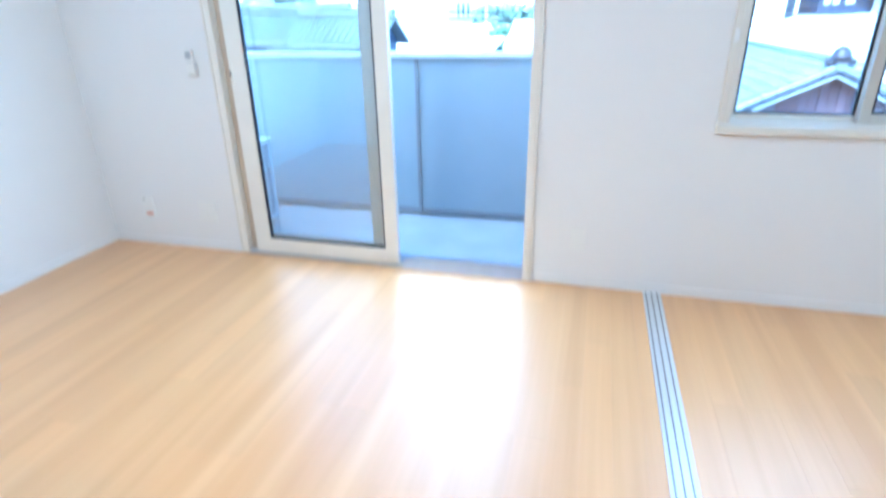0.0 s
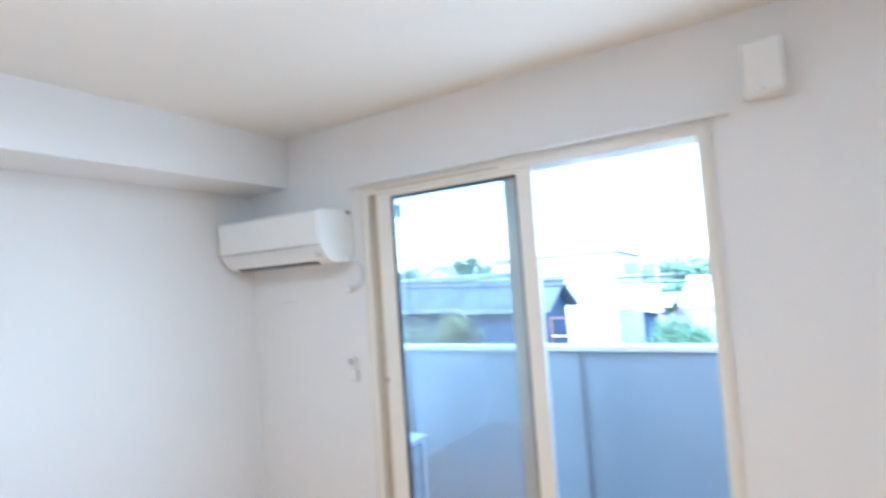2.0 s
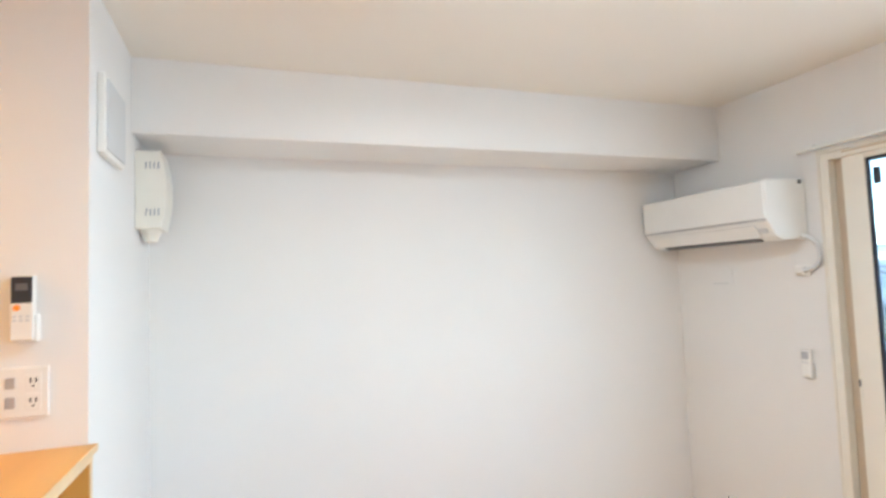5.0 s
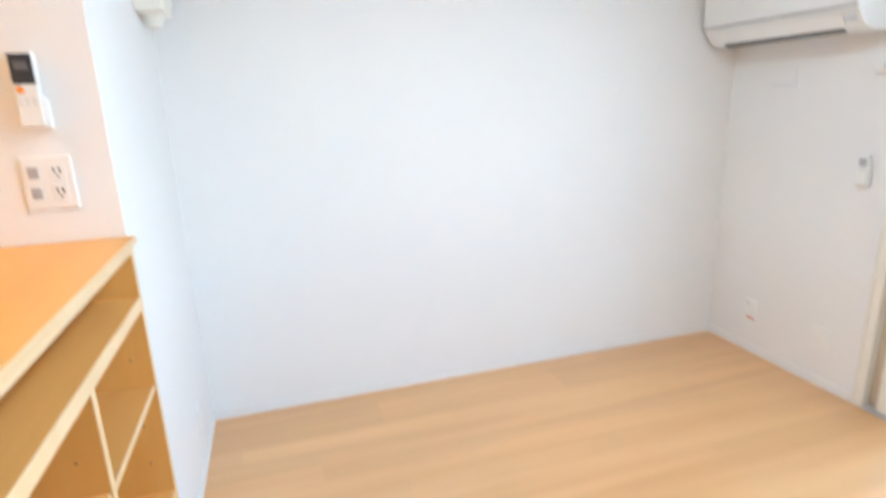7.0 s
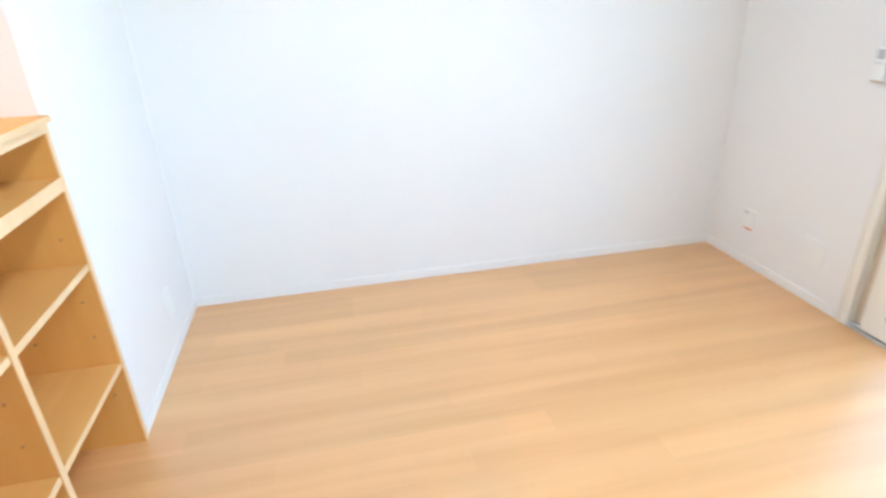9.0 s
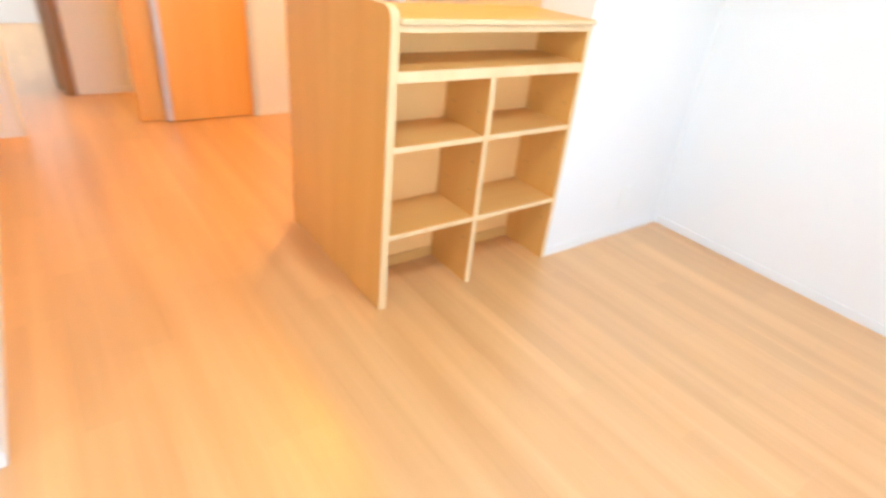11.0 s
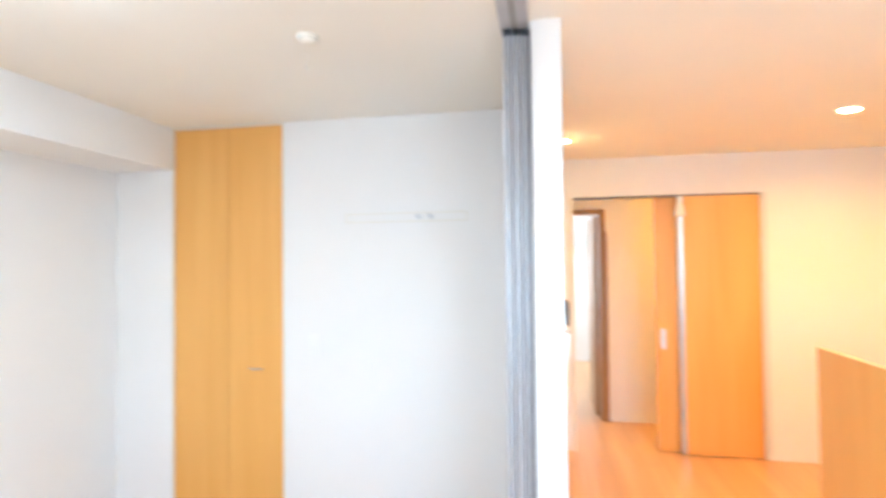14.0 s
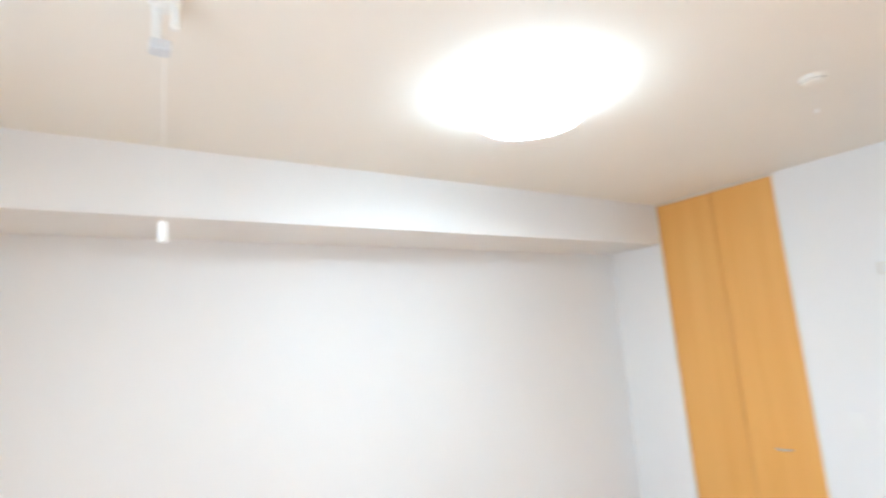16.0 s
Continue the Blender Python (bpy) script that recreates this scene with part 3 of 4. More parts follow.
for a, b in ((0.921, 1.360), (1.382, 1.783)):
    board("shelf", a, b, YB, YF - 0.004, 0.640, 0.660)
    board("shelf", a, b, YB, YF - 0.004, 0.297, 0.317)
    part("toe_strip", B((a, b, YB, YB + 0.008, 0, 0.05)), M_SHELF, sh)
for x, sgn in ((0.921, 1), (1.360, -1), (1.382, 1), (1.783, -1)):
    for zc in (0.20, 0.42, 0.54, 0.74):
        for yy in (YF - 0.05, YB + 0.06):
            part("peg_hole", rod(bmesh.new(), (x, yy, zc), (x + 0.0012 * sgn, yy, zc), 0.004, n=8), M_BROWN, sh)
part("back_panel", B((0.921, 1.783, -3.068, YB, 0, 1.033)), M_PEACH, sh, "pale peach backing")

pan = [(-3.625, 0), (YF + 0.004, 0)]
R = 0.05
for q in range(9):
    an = math.pi / 2 * q / 8
    pan.append((YF + 0.004 - R + R * math.cos(an), 1.108 - R + R * math.sin(an)))
pan.append((-3.625, 1.108))
ep = thing("end_panel", 1.78, -3.2, 0, "honey wood end panel with rounded top corner", "panel")
part("board", prism(bmesh.new(), pan, "x", 1.785, 1.815), M_SHELF_V, ep)
rim = bmesh.new()
outer_line = [(YF + 0.004, 0.0)] + pan[2:]
for (ya, za), (yb, zb) in zip(outer_line, outer_line[1:]):
    n = Vector((zb - za, -(yb - ya))).normalized() * 0.0025
    prism(rim, [(ya, za), (yb, zb), (yb + n.x, zb + n.y), (ya + n.x, za + n.y)], "x", 1.7845, 1.8155)
part("edge_band", rim, M_EDGE, ep, "pale edge band")

ct = thing("counter_top", 1.33, -2.95, 1.05, "honey wood counter top over the shelf unit", "counter")
part("board", B((0.900, 1.784, -3.14, YF + 0.010, 1.058, 1.076), bevel=0.002), M_SHELF, ct)
part("edge_band", B((0.900, 1.784, YF + 0.0102, YF + 0.0128, 1.059, 1.075)), M_EDGE, ct, "pale edge band")
part("apron", B((0.901, 1.783, YB, YF + 0.001, 1.034, 1.0555)), M_EDGE, ct, "pale batten under the top")
kc = thing("kitchen_cabinet", 1.0, -3.36, 0, "low kitchen base cabinet behind the counter", "cabinet")
part("body", B((0.02, 1.782, -3.62, -3.09, 0.08, 0.82), bevel=0.003), M_SHELF_V, kc)
part("plinth", B((0.02, 1.782, -3.57, -3.09, 0, 0.08)), M_DARK, kc)
for q in range(3):
    d = part("door", B((0.03 + 0.577 * q, 0.60 + 0.577 * q, -3.638, -3.621, 0.09, 0.815), bevel=0.002), M_DOOR, kc)
    part("handle", B((0.20 + 0.577 * q, 0.42 + 0.577 * q, -3.655, -3.638, 0.775, 0.785), bevel=0.003), M_ALU, d)
wt = thing("kitchen_worktop", 1.0, -3.36, 0.82, "stainless steel kitchen worktop behind the counter", "worktop")
part("top", B((0.02, 1.783, -3.64, -3.145, 0.822, 0.86), bevel=0.004), M_STEEL, wt)
f = thing("faucet", 1.56, -3.2, 0.86, "chrome kitchen faucet behind the counter top", "faucet")
part("base", rod(bmesh.new(), (1.56, -3.19, 0.86), (1.56, -3.19, 1.06), 0.02, n=16), M_STEEL, f)
part("spout", rod(bmesh.new(), (1.56, -3.19, 1.03), (1.56, -3.38, 1.05), 0.012, n=12), M_STEEL, f)
part("lever", B((1.545, 1.575, -3.22, -3.135, 1.062, 1.086), bevel=0.004), M_WHITE, f, "pale lever")

wp = structure("kitchen_wall_panel", B((0.0, 0.006, -3.75, -3.080, 0.86, 2.2), (0.006, 0.90, -3.076, -3.07, 1.07, 2.2)), M_PANELWALL, "glossy pale kitchen wall panel behind the hood", "wall panel")
hood = thing("range_hood", 0.6, -3.4, 1.62, "stainless steel range hood over the kitchen", "range hood")
part("canopy", B((0.20, 0.80, -3.57, -3.095, 1.635, 1.680), bevel=0.004), M_STEEL, hood)
part("lip", B((0.21, 0.79, -3.56, -3.105, 1.625, 1.636)), M_DARK, hood)
bm = prism(bmesh.new(), [(0.21, 1.680), (0.79, 1.680), (0.765, 1.705), (0.35, 1.705)], "y", -3.50, -3.10)
part("taper", bm, M_STEEL, hood)
part("duct_cover", B((0.35, 0.765, -3.43, -3.095, 1.705, H - 0.002), bevel=0.003), M_STEEL, hood)


# ---- sliding hall door ----
hdoor = thing("door_2", 1.8, YS, 0, "amber wood sliding door, half open to the hall", "sliding door", kind="structure")
hx0, hx1, hz = HD
part("jamb", B((hx0 - 0.045, hx0 - 0.004, YS - 0.125, YS + 0.006, 0, hz), bevel=0.002), M_PALEGREY, hdoor, "pale jamb strip")
part("jamb", B((hx1 - 0.02, hx1 + 0.012, YS - 0.125, YS + 0.006, 0, hz), bevel=0.002), M_TRIM, hdoor)
part("head_rail", B((hx0 - 0.002, hx1 - 0.02, YS - 0.11, YS - 0.01, hz - 0.012, hz + 0.004)), M_DARKALU, hdoor)
fl = part("door_leaf", B((hx0 - 0.002, 1.995, YS - 0.045, YS - 0.012, 0.008, hz - 0.014), bevel=0.002), M_DOOR, hdoor)
part("edge_strip", B((1.9955, 2.036, YS - 0.050, YS - 0.010, 0.008, hz - 0.014), bevel=0.002), M_ALU, hdoor, "bright aluminium edge strip")
bm = prism(bmesh.new(), [(1.984, 1.872), (2.062, 1.872), (2.052, 1.945), (2.040, 1.975), (2.006, 1.975), (1.994, 1.945)], "y", YS - 0.009, YS + 0.022)
bmesh.ops.bevel(bm, geom=list(bm.edges), offset=0.006, segments=2, profile=0.5, affect="EDGES")
part("door_catch", bm, M_WHITE, hdoor, "white tapered door catch")
part("catch_stem", B((2.010, 2.036, YS - 0.009, YS + 0.012, 1.976, hz - 0.013), bevel=0.002), M_CHROME, hdoor)
bl = part("door_leaf", B((1.62, 2.20, YS - 0.095, YS - 0.062, 0.008, hz - 0.014), bevel=0.002), M_DOOR, hdoor)
part("pull", B((2.130, 2.172, YS - 0.0625, YS - 0.056, 0.82, 0.98), bevel=0.003), M_ALU, bl, "recessed aluminium pull")
hf = thing("door_3", 2.9, YH, 0, "brown wood door frame between hall and bright room", "door frame", kind="structure")
part("jamb", B((2.502, 2.557, YH - 0.14, YH + 0.02, 0, 1.975), bevel=0.003), M_BROWN, hf)
part("jamb", B((3.33, 3.385, YH - 0.14, YH + 0.02, 0, 1.975), bevel=0.003), M_BROWN, hf)
part("head", B((2.502, 3.385, YH - 0.14, YH + 0.02, 1.975, 2.02), bevel=0.003), M_BROWN, hf)
part("casing_strip", B((2.488, 2.5015, YH + 0.001, YH + 0.035, 0, 1.80), bevel=0.002), M_BROWN, hf)
part("door_leaf", B((2.560, 2.594, YH - 0.86, YH - 0.142, 0.01, 1.965), bevel=0.002), M_BROWN, hf)

# ---- sliding partition panels ----
st = structure("floor_track", B((3.081, 3.162, -2.62, -0.006, 0.001, 0.004)), M_TRACK, "aluminium three-groove floor track for sliding panels", "track")
for q in range(4):
    part("ridge", B((3.081 + 0.0253 * q, 3.0865 + 0.0253 * q, -2.62, -0.006, 0.004, 0.0065)), M_TRACK, st)
for q in range(3):
    part("groove", B((3.0925 + 0.0253 * q, 3.0975 + 0.0253 * q, -2.62, -0.006, 0.004, 0.0045)), M_DARKALU, st)
ht = structure("ceiling_track", B((3.112, 3.208, -3.60, -0.006, H - 0.022, H - 0.001), bevel=0.002), M_GREY, "grey ceiling track for the sliding panels", "track")
part("groove", B((3.150, 3.170, -3.59, -0.01, H - 0.0235, H - 0.0215)), M_JOINT, ht)
for q in range(3):
    pl = thing("sliding_panel", 3.128 + 0.030 * q, -3.0, 0, "grey aluminium-edged sliding panel slid fully open", "sliding panel", "panels of the partition")
    a = 3.1145 + 0.030 * q
    yq = -2.640 + 0.006 * q
    part("panel", B((a + 0.004, a + 0.022, yq - 0.90, yq - 0.035, 0.012, H - 0.03)), M_PALEGREY, pl)
    part("stile", B((a, a + 0.026, yq - 0.035, yq, 0.008, H - 0.028), bevel=0.003), M_GREY, pl)
    part("groove", B((a + 0.010, a + 0.016, yq - 0.001, yq + 0.0008, 0.01, H - 0.03)), M_DARKALU, pl)
    part("rear_stile", B((a, a + 0.026, yq - 0.935, yq - 0.90, 0.008, H - 0.028), bevel=0.003), M_GREY, pl)
    part("top_cap", B((a + 0.001, a + 0.025, yq - 0.034, yq + 0.003, H - 0.046, H - 0.0245), bevel=0.002), M_DARK, pl, "black end cap")
    part("roller", B((a + 0.006, a + 0.020, yq - 0.03, yq - 0.006, H - 0.028, H - 0.0225)), M_DARK, pl)
# Black strip: the rubber stop, widened to draw its shadow in the gap.
structure("track_stop_and_shade", B((3.1065, 3.1135, -2.629, -2.620, 0, H - 0.03)), M_DARK, "black rubber stop strip with its shadow, beside panels", "stop strip")

# ---- closet ----
cl = thing("closet", 4.885, -3.70, 0, "full-height honey wood closet with closed folding doors", "closet")
for a, b in ((4.556, 4.902), (4.906, 5.255)):
    d = part("door", B((a, b, -3.727, -3.703, 0.012, H - 0.012), bevel=0.0025), M_DOOR, cl)
    if a < 4.6:
        hb = tube("handle", [(4.690, -3.703, 0.925), (4.698, -3.684, 0.925), (4.725, -3.677, 0.925), (4.752, -3.684, 0.925), (4.760, -3.703, 0.925)], 0.005, M_ALU, d)
        tagged(hb, "bowed chrome handle")
part("frame", B((4.543, 4.555, -3.74, -3.694, 0, H - 0.002), (5.256, 5.267, -3.74, -3.694, 0, H - 0.002), (4.555, 5.256, -3.74, -3.694, H - 0.011, H - 0.002)), M_TRIM, cl)

# ---- bedroom fittings ----
hr = thing("hook_rail", 3.80, -3.70, 1.79, "slim white wall rail with sliding hooks", "hook rail")
part("rail", B((3.485, 4.165, -3.70, -3.694, 1.756, 1.804), bevel=0.001), M_WALL, hr)
for z in (1.754, 1.800):
    part("lip", B((3.485, 4.165, -3.70, -3.688, z, z + 0.006), bevel=0.001), M_TRIM, hr)
for x in (3.480, 4.165):
    part("end_cap", B((x, x + 0.006, -3.70, -3.686, 1.752, 1.808), bevel=0.001), M_TRIM, hr)
for x in (3.678, 3.745):
    part("hook", B((x - 0.014, x + 0.014, -3.694, -3.664, 1.770, 1.794), bevel=0.004), M_PALEGREY, hr)
sd = thing("smoke_detector", 3.897, -2.593, H, "white round smoke detector on the ceiling", "smoke detector")
part("body", lathe(bmesh.new(), [(0.038, H), (0.038, H - 0.010), (0.030, H - 0.022), (0.014, H - 0.028)], 3.897, -2.593), M_IVORY, sd)
part("slot", lathe(bmesh.new(), [(0.0352, H - 0.0125), (0.0352, H - 0.0155)], 3.897, -2.593), M_DARK, sd)
part("pull_bead", lathe(bmesh.new(), [(0.004, H - 0.115), (0.006, H - 0.11), (0.004, H - 0.10)], 3.91, -2.61, 10), M_WHITE, sd)
part("pull_cord", rod(bmesh.new(), (3.91, -2.61, H - 0.10), (3.91, -2.61, H - 0.03), 0.0005, n=6), M_WHITE, sd)


def pole_hanger(x, y):
    p = thing("pole_hanger", x, y, H, "white ceiling bracket for a laundry pole", "ceiling bracket")
    part("base", lathe(bmesh.new(), [(0.032, H), (0.032, H - 0.018), (0.024, H - 0.03)], x, y, 24), M_WHITE, p)
    for d, low in ((-0.017, 0.085), (0.013, 0.115)):
        part("stem", B((x + d - 0.008, x + d + 0.008, y + d - 0.008, y + d + 0.008, H - low, H - 0.018), bevel=0.003), M_WHITE, p)
    part("clasp", B((x - 0.012, x + 0.026, y - 0.012, y + 0.026, H - 0.128, H - 0.105), bevel=0.004), M_PALEGREY, p)
    part("cord", rod(bmesh.new(), (x, y, 1.872), (x, y, H - 0.12), 0.0008, n=6), M_WHITE, p)
    part("knob", rod(bmesh.new(), (x, y, 1.832), (x, y, 1.872), 0.009, 0.007, n=14), M_WHITE, p)


pole_hanger(4.36, -0.78)


def ceiling_lamp(x, y):
    c = thing("ceiling_lamp", x, y, H, "round white ceiling lamp, switched on", "ceiling lamp", "round ceiling lamps")
    part("base", lathe(bmesh.new(), [(0.165, H), (0.165, H - 0.03)], x, y), M_WHITE, c)
    part("shade", lathe(bmesh.new(), [(0.178, H - 0.03), (0.185, H - 0.05), (0.180, H - 0.075), (0.160, H - 0.092), (0.09, H - 0.103)], x, y), M_LAMP, c, "glowing milky diffuser", True)


for lx, ly in LAMPS:
    ceiling_lamp(lx, ly)


def downlight(x, y):
    d = thing("downlight", x, y, H, "small round recessed warm downlight, switched on", "downlight", "warm downlights")
    part("ring", lathe(bmesh.new(), [(0.062, H), (0.062, H - 0.004), (0.050, H - 0.006)], x, y, 28), M_WHITE, d)
    part("bulb", lathe(bmesh.new(), [(0.046, H - 0.006), (0.040, H - 0.0095)], x, y, 24), M_BULB, d)


for lx, ly in DOWNLIGHTS:
    downlight(lx, ly)
# Unseen fitting added to go with the hall fill lamp.
downlight(1.15, -5.77)
se = thing("ceiling_sensor", 1.06, -4.05, H, "small pale sensor on the kitchen ceiling", "sensor")
part("body", lathe(bmesh.new(), [(0.032, H), (0.030, H - 0.012), (0.015, H - 0.018)], 1.06, -4.05, 20), M_PALEGREY, se)

# far room shelf edge
fs = thing("wall_shelf", 2.6, -9.3, 1.75, "white wall shelf in the far bright room", "shelf")
part("board", B((2.0, 3.6, -9.38, -9.1, 1.72, 1.75), bevel=0.003), M_WHITE, fs)
part("rail", B((2.0, 3.6, -9.14, -9.12, 1.66, 1.68), bevel=0.004), M_WHITE, fs)

# ---- balcony ----
BF, PY = -0.045, 0.965
structure("balcony_floor", B((-0.9, 2.95, T + 0.02, PY + 0.05, -0.16, BF)), M_BALCFLOOR, "pale grey balcony floor sheet", "balcony floor")
par = structure("balcony_parapet", B((-0.9, 2.95, PY + 0.015, PY + 0.05, -0.3, 1.00)), M_BALC, "blue-grey clad balcony parapet with white cap", "parapet")
xs = [-0.86, 0.40, 1.655, 2.91]
for a, b in zip(xs, xs[1:]):
    part("panel", B((a + 0.020, b - 0.002, PY + 0.002, PY + 0.016, 0.005, 0.995), bevel=0.003), M_BALC, par)
for x in xs[1:3]:
    part("joint_strip", B((x - 0.002, x + 0.020, PY - 0.012, PY + 0.016, BF, 0.995), bevel=0.002), M_JOINT, par)
part("cap", B((-0.9, 2.95, PY - 0.02, PY + 0.09, 1.001, 1.034), bevel=0.006), M_CAP, par, "white aluminium cap")
part("base_rail", B((-0.9, 2.95, PY - 0.015, PY + 0.001, -0.02, 0.008), bevel=0.002), M_JOINT, par)
structure("balcony_side_wall", B((2.85, 2.95, T + 0.005, PY - 0.001, BF, 1.00), (-0.9, -0.8, T + 0.005, PY - 0.001, BF, 1.00)), M_BALC, "blue-grey balcony side wall", "wall")

ou = thing("outdoor_unit", 0.4, 0.48, BF, "white outdoor air conditioning unit on the balcony", "outdoor unit")
part("body", B((-0.03, 0.755, 0.35, 0.63, BF + 0.04, 0.515), bevel=0.012), M_WHITE, ou)
part("grille", B((0.7545, 0.7575, 0.385, 0.585, 0.03, 0.495)), M_DARK, ou, "dark side grille")
for q in range(17):
    part("fin", B((0.757, 0.765, 0.385, 0.585, 0.033 + 0.027 * q, 0.044 + 0.027 * q)), M_WHITE, ou)
for ya in (0.450, 0.515):
    part("grille_bar", B((0.757, 0.766, ya - 0.006, ya + 0.006, 0.03, 0.495)), M_WHITE, ou)
part("lid", B((-0.038, 0.766, 0.342, 0.638, 0.514, 0.535), bevel=0.008), M_WHITE, ou)
for x in (0.06, 0.64):
    part("foot", B((x - 0.04, x + 0.04, 0.33, 0.65, BF, BF + 0.041), bevel=0.004), M_DARK, ou)

# ---- outdoors ----
G = -3.3
bm = bmesh.new()
box(bm, -1500, 1500, -1500, 3000, G - 0.2, G)
structure("ground", bm, M_EARTH, "grey-brown ground of the town", "ground")
structure("outer_wall", B((-0.6, 6.2, T + 0.001, T + 0.05, G, -0.13)), M_STUCCO, "pale outer wall below the balcony", "wall")


def roof_slope(bm, ridge_a, ridge_b, eave_a, eave_b, t=0.12):
    """One sloping slab from the ridge line down to the eave line."""
    v = [bm.verts.new(p) for p in (ridge_a, ridge_b, eave_b, eave_a)]
    w = [bm.verts.new((p.co.x, p.co.y, p.co.z - t)) for p in v]
    bm.faces.new(v)
    bm.faces.new(w[::-1])
    for i in range(4):
        j = (i + 1) % 4
        bm.faces.new((v[i], w[i], w[j], v[j]))
    bmesh.ops.recalc_face_normals(bm, faces=bm.faces)


def tile_ribs(name, roof, ra, rb, ea, eb, pitch, mat, rows=12):
    """Rounded tile rows running down a slope, each stepped at every course."""
    ra, rb, ea, eb = map(Vector, (ra, rb, ea, eb))
    n = max(2, int((rb - ra).length / pitch))
    up = (rb - ra).cross(ea - ra).normalized()
    up = up if up.z > 0 else -up
    verts, faces = [], []
    side = (rb - ra).normalized() * pitch * 0.36
    for k in range(n):
        f = (k + 0.5) / n
        top, bot = ra.lerp(rb, f), ea.lerp(eb, f)
        for c in range(rows):
            p, q = top.lerp(bot, c / rows), top.lerp(bot, (c + 1) / rows)
            lift0, lift1 = up * pitch * 0.10, up * pitch * 0.26
            i = len(verts)
            verts += [p - side, p + lift0 * 2, p + side, q - side + lift0, q + lift1 * 1.6, q + side + lift0]
            faces += [(i, i + 1, i + 4, i + 3), (i + 1, i + 2, i + 5, i + 4), (i + 3, i + 4, i + 5)]
    me = bpy.data.meshes.new(name)
    me.from_pydata([tuple(v) for v in verts], [], faces)
    me.materials.append(mat)
    ob = new(name, me)
    ob.parent = roof.parent
    ob.matrix_parent_inverse = roof.matrix_parent_inverse
    return tagged(ob, kind="stuff")


def hip_roof(xs, ys, low, ridge, high):
    """A roof with four slopes over a rectangle; ridge: where its top line begins and ends."""
    bm = bmesh.new()
    ym = (ys[0] + ys[1]) / 2
    e = [bm.verts.new(p) for p in ((xs[0], ys[0], low), (xs[1], ys[0], low), (xs[1], ys[1], low), (xs[0], ys[1], low))]
    t = [bm.verts.new((x, ym, high)) for x in ridge]
    for f in ((e[0], e[1], t[1], t[0]), (e[1], e[2], t[1]), (e[2], e[3], t[0], t[1]), (e[3], e[0], t[0]), tuple(e[::-1])):
        bm.faces.new(f)
    bmesh.ops.recalc_face_normals(bm, faces=bm.faces)
    return bm


def house(name, x0, x1, y0, y1, eave, ridge, along, wall_mat, roof_mat, label, pitch=0.3, over=0.45, windows=(), planks=0.0):
    """A gabled house; along: the axis of its ridge."""
    h = thing(name, (x0 + x1) / 2, (y0 + y1) / 2, G, label, "house")
    bm = bmesh.new()
    if along == "x":
        ym = (y0 + y1) / 2
        prism(bm, [(y0, G), (y1, G), (y1, eave), (ym, ridge - 0.14), (y0, eave)], "x", x0, x1)
        drop = (ridge - eave) / (ym - y0) * over
        ends = [((x0 - over, ym, ridge), (x1 + over, ym, ridge), (x0 - over, y0 - over, eave - drop + 0.14), (x1 + over, y0 - over, eave - drop + 0.14)),
                ((x0 - over, ym, ridge), (x1 + over, ym, ridge), (x0 - over, y1 + over, eave - drop + 0.14), (x1 + over, y1 + over, eave - drop + 0.14))]
        cap = (x0 - over, x1 + over, ym - 0.14, ym + 0.14, ridge - 0.05, ridge + 0.16)
    else:
        xm = (x0 + x1) / 2
        prism(bm, [(x0, G), (x1, G), (x1, eave), (xm, ridge - 0.14), (x0, eave)], "y", y0, y1)
        drop = (ridge - eave) / (xm - x0) * over
        ends = [((xm, y0 - over, ridge), (xm, y1 + over, ridge), (x0 - over, y0 - over, eave - drop + 0.14), (x0 - over, y1 + over, eave - drop + 0.14)),
                ((xm, y0 - over, ridge), (xm, y1 + over, ridge), (x1 + over, y0 - over, eave - drop + 0.14), (x1 + over, y1 + over, eave - drop + 0.14))]
        cap = (xm - 0.14, xm + 0.14, y0 - over, y1 + over, ridge - 0.05, ridge + 0.16)
    wall = part("wall", bm, wall_mat, h)
    for e in ends:
        bm = bmesh.new()
        roof_slope(bm, *e)
        r = part("roof", bm, roof_mat, h)
        if pitch:
            tile_ribs("roof_tiles", r, *e, pitch, roof_mat)
    part("ridge_cap", B(cap, bevel=0.05), roof_mat, h)
    for wx0, wx1, wz0_, wz1_ in windows:
        w = part("window", B((wx0, wx1, y0 - 0.04, y0 + 0.02, wz0_, wz1_), bevel=0.01), M_FRAME, h)
        part("pane", B((wx0 + 0.06, wx1 - 0.06, y0 - 0.05, y0 - 0.041, wz0_ + 0.06, wz1_ - 0.06)), M_DARKGLASS, w)
    if planks and along == "y":
        n = int((x1 - x0) / planks)
        for k in range(n):
            xa = x0 + k * (x1 - x0) / n
            xc = xa + (x1 - x0) / n / 2
            top = ridge - 0.2 - abs(xc - (x0 + x1) / 2) * (ridge - eave) / ((x1 - x0) / 2)
            part("plank", B((xa + 0.006, xa + (x1 - x0) / n - 0.006, y0 - 0.025 - 0.012 * (k % 2), y0 - 0.002, G + 0.3, top)), wall_mat, h)
    return h


house("navy_house", -13.5, -5.5, 13.0, 17.5, 0.66, 1.52, "x", M_NAVY, M_ROOF, "dark navy house with a grey tiled roof", pitch=0.2)
house("navy_annex", -5.3, -3.02, 12.0, 13.75, 0.68, 1.30, "x", M_NAVY, M_ROOF, "dark navy annex with a grey tiled gable roof", pitch=0.18, over=0.3)
hb = thing("white_building", -7.0, 28.0, G, "large white building with a thin dark roof edge", "building")
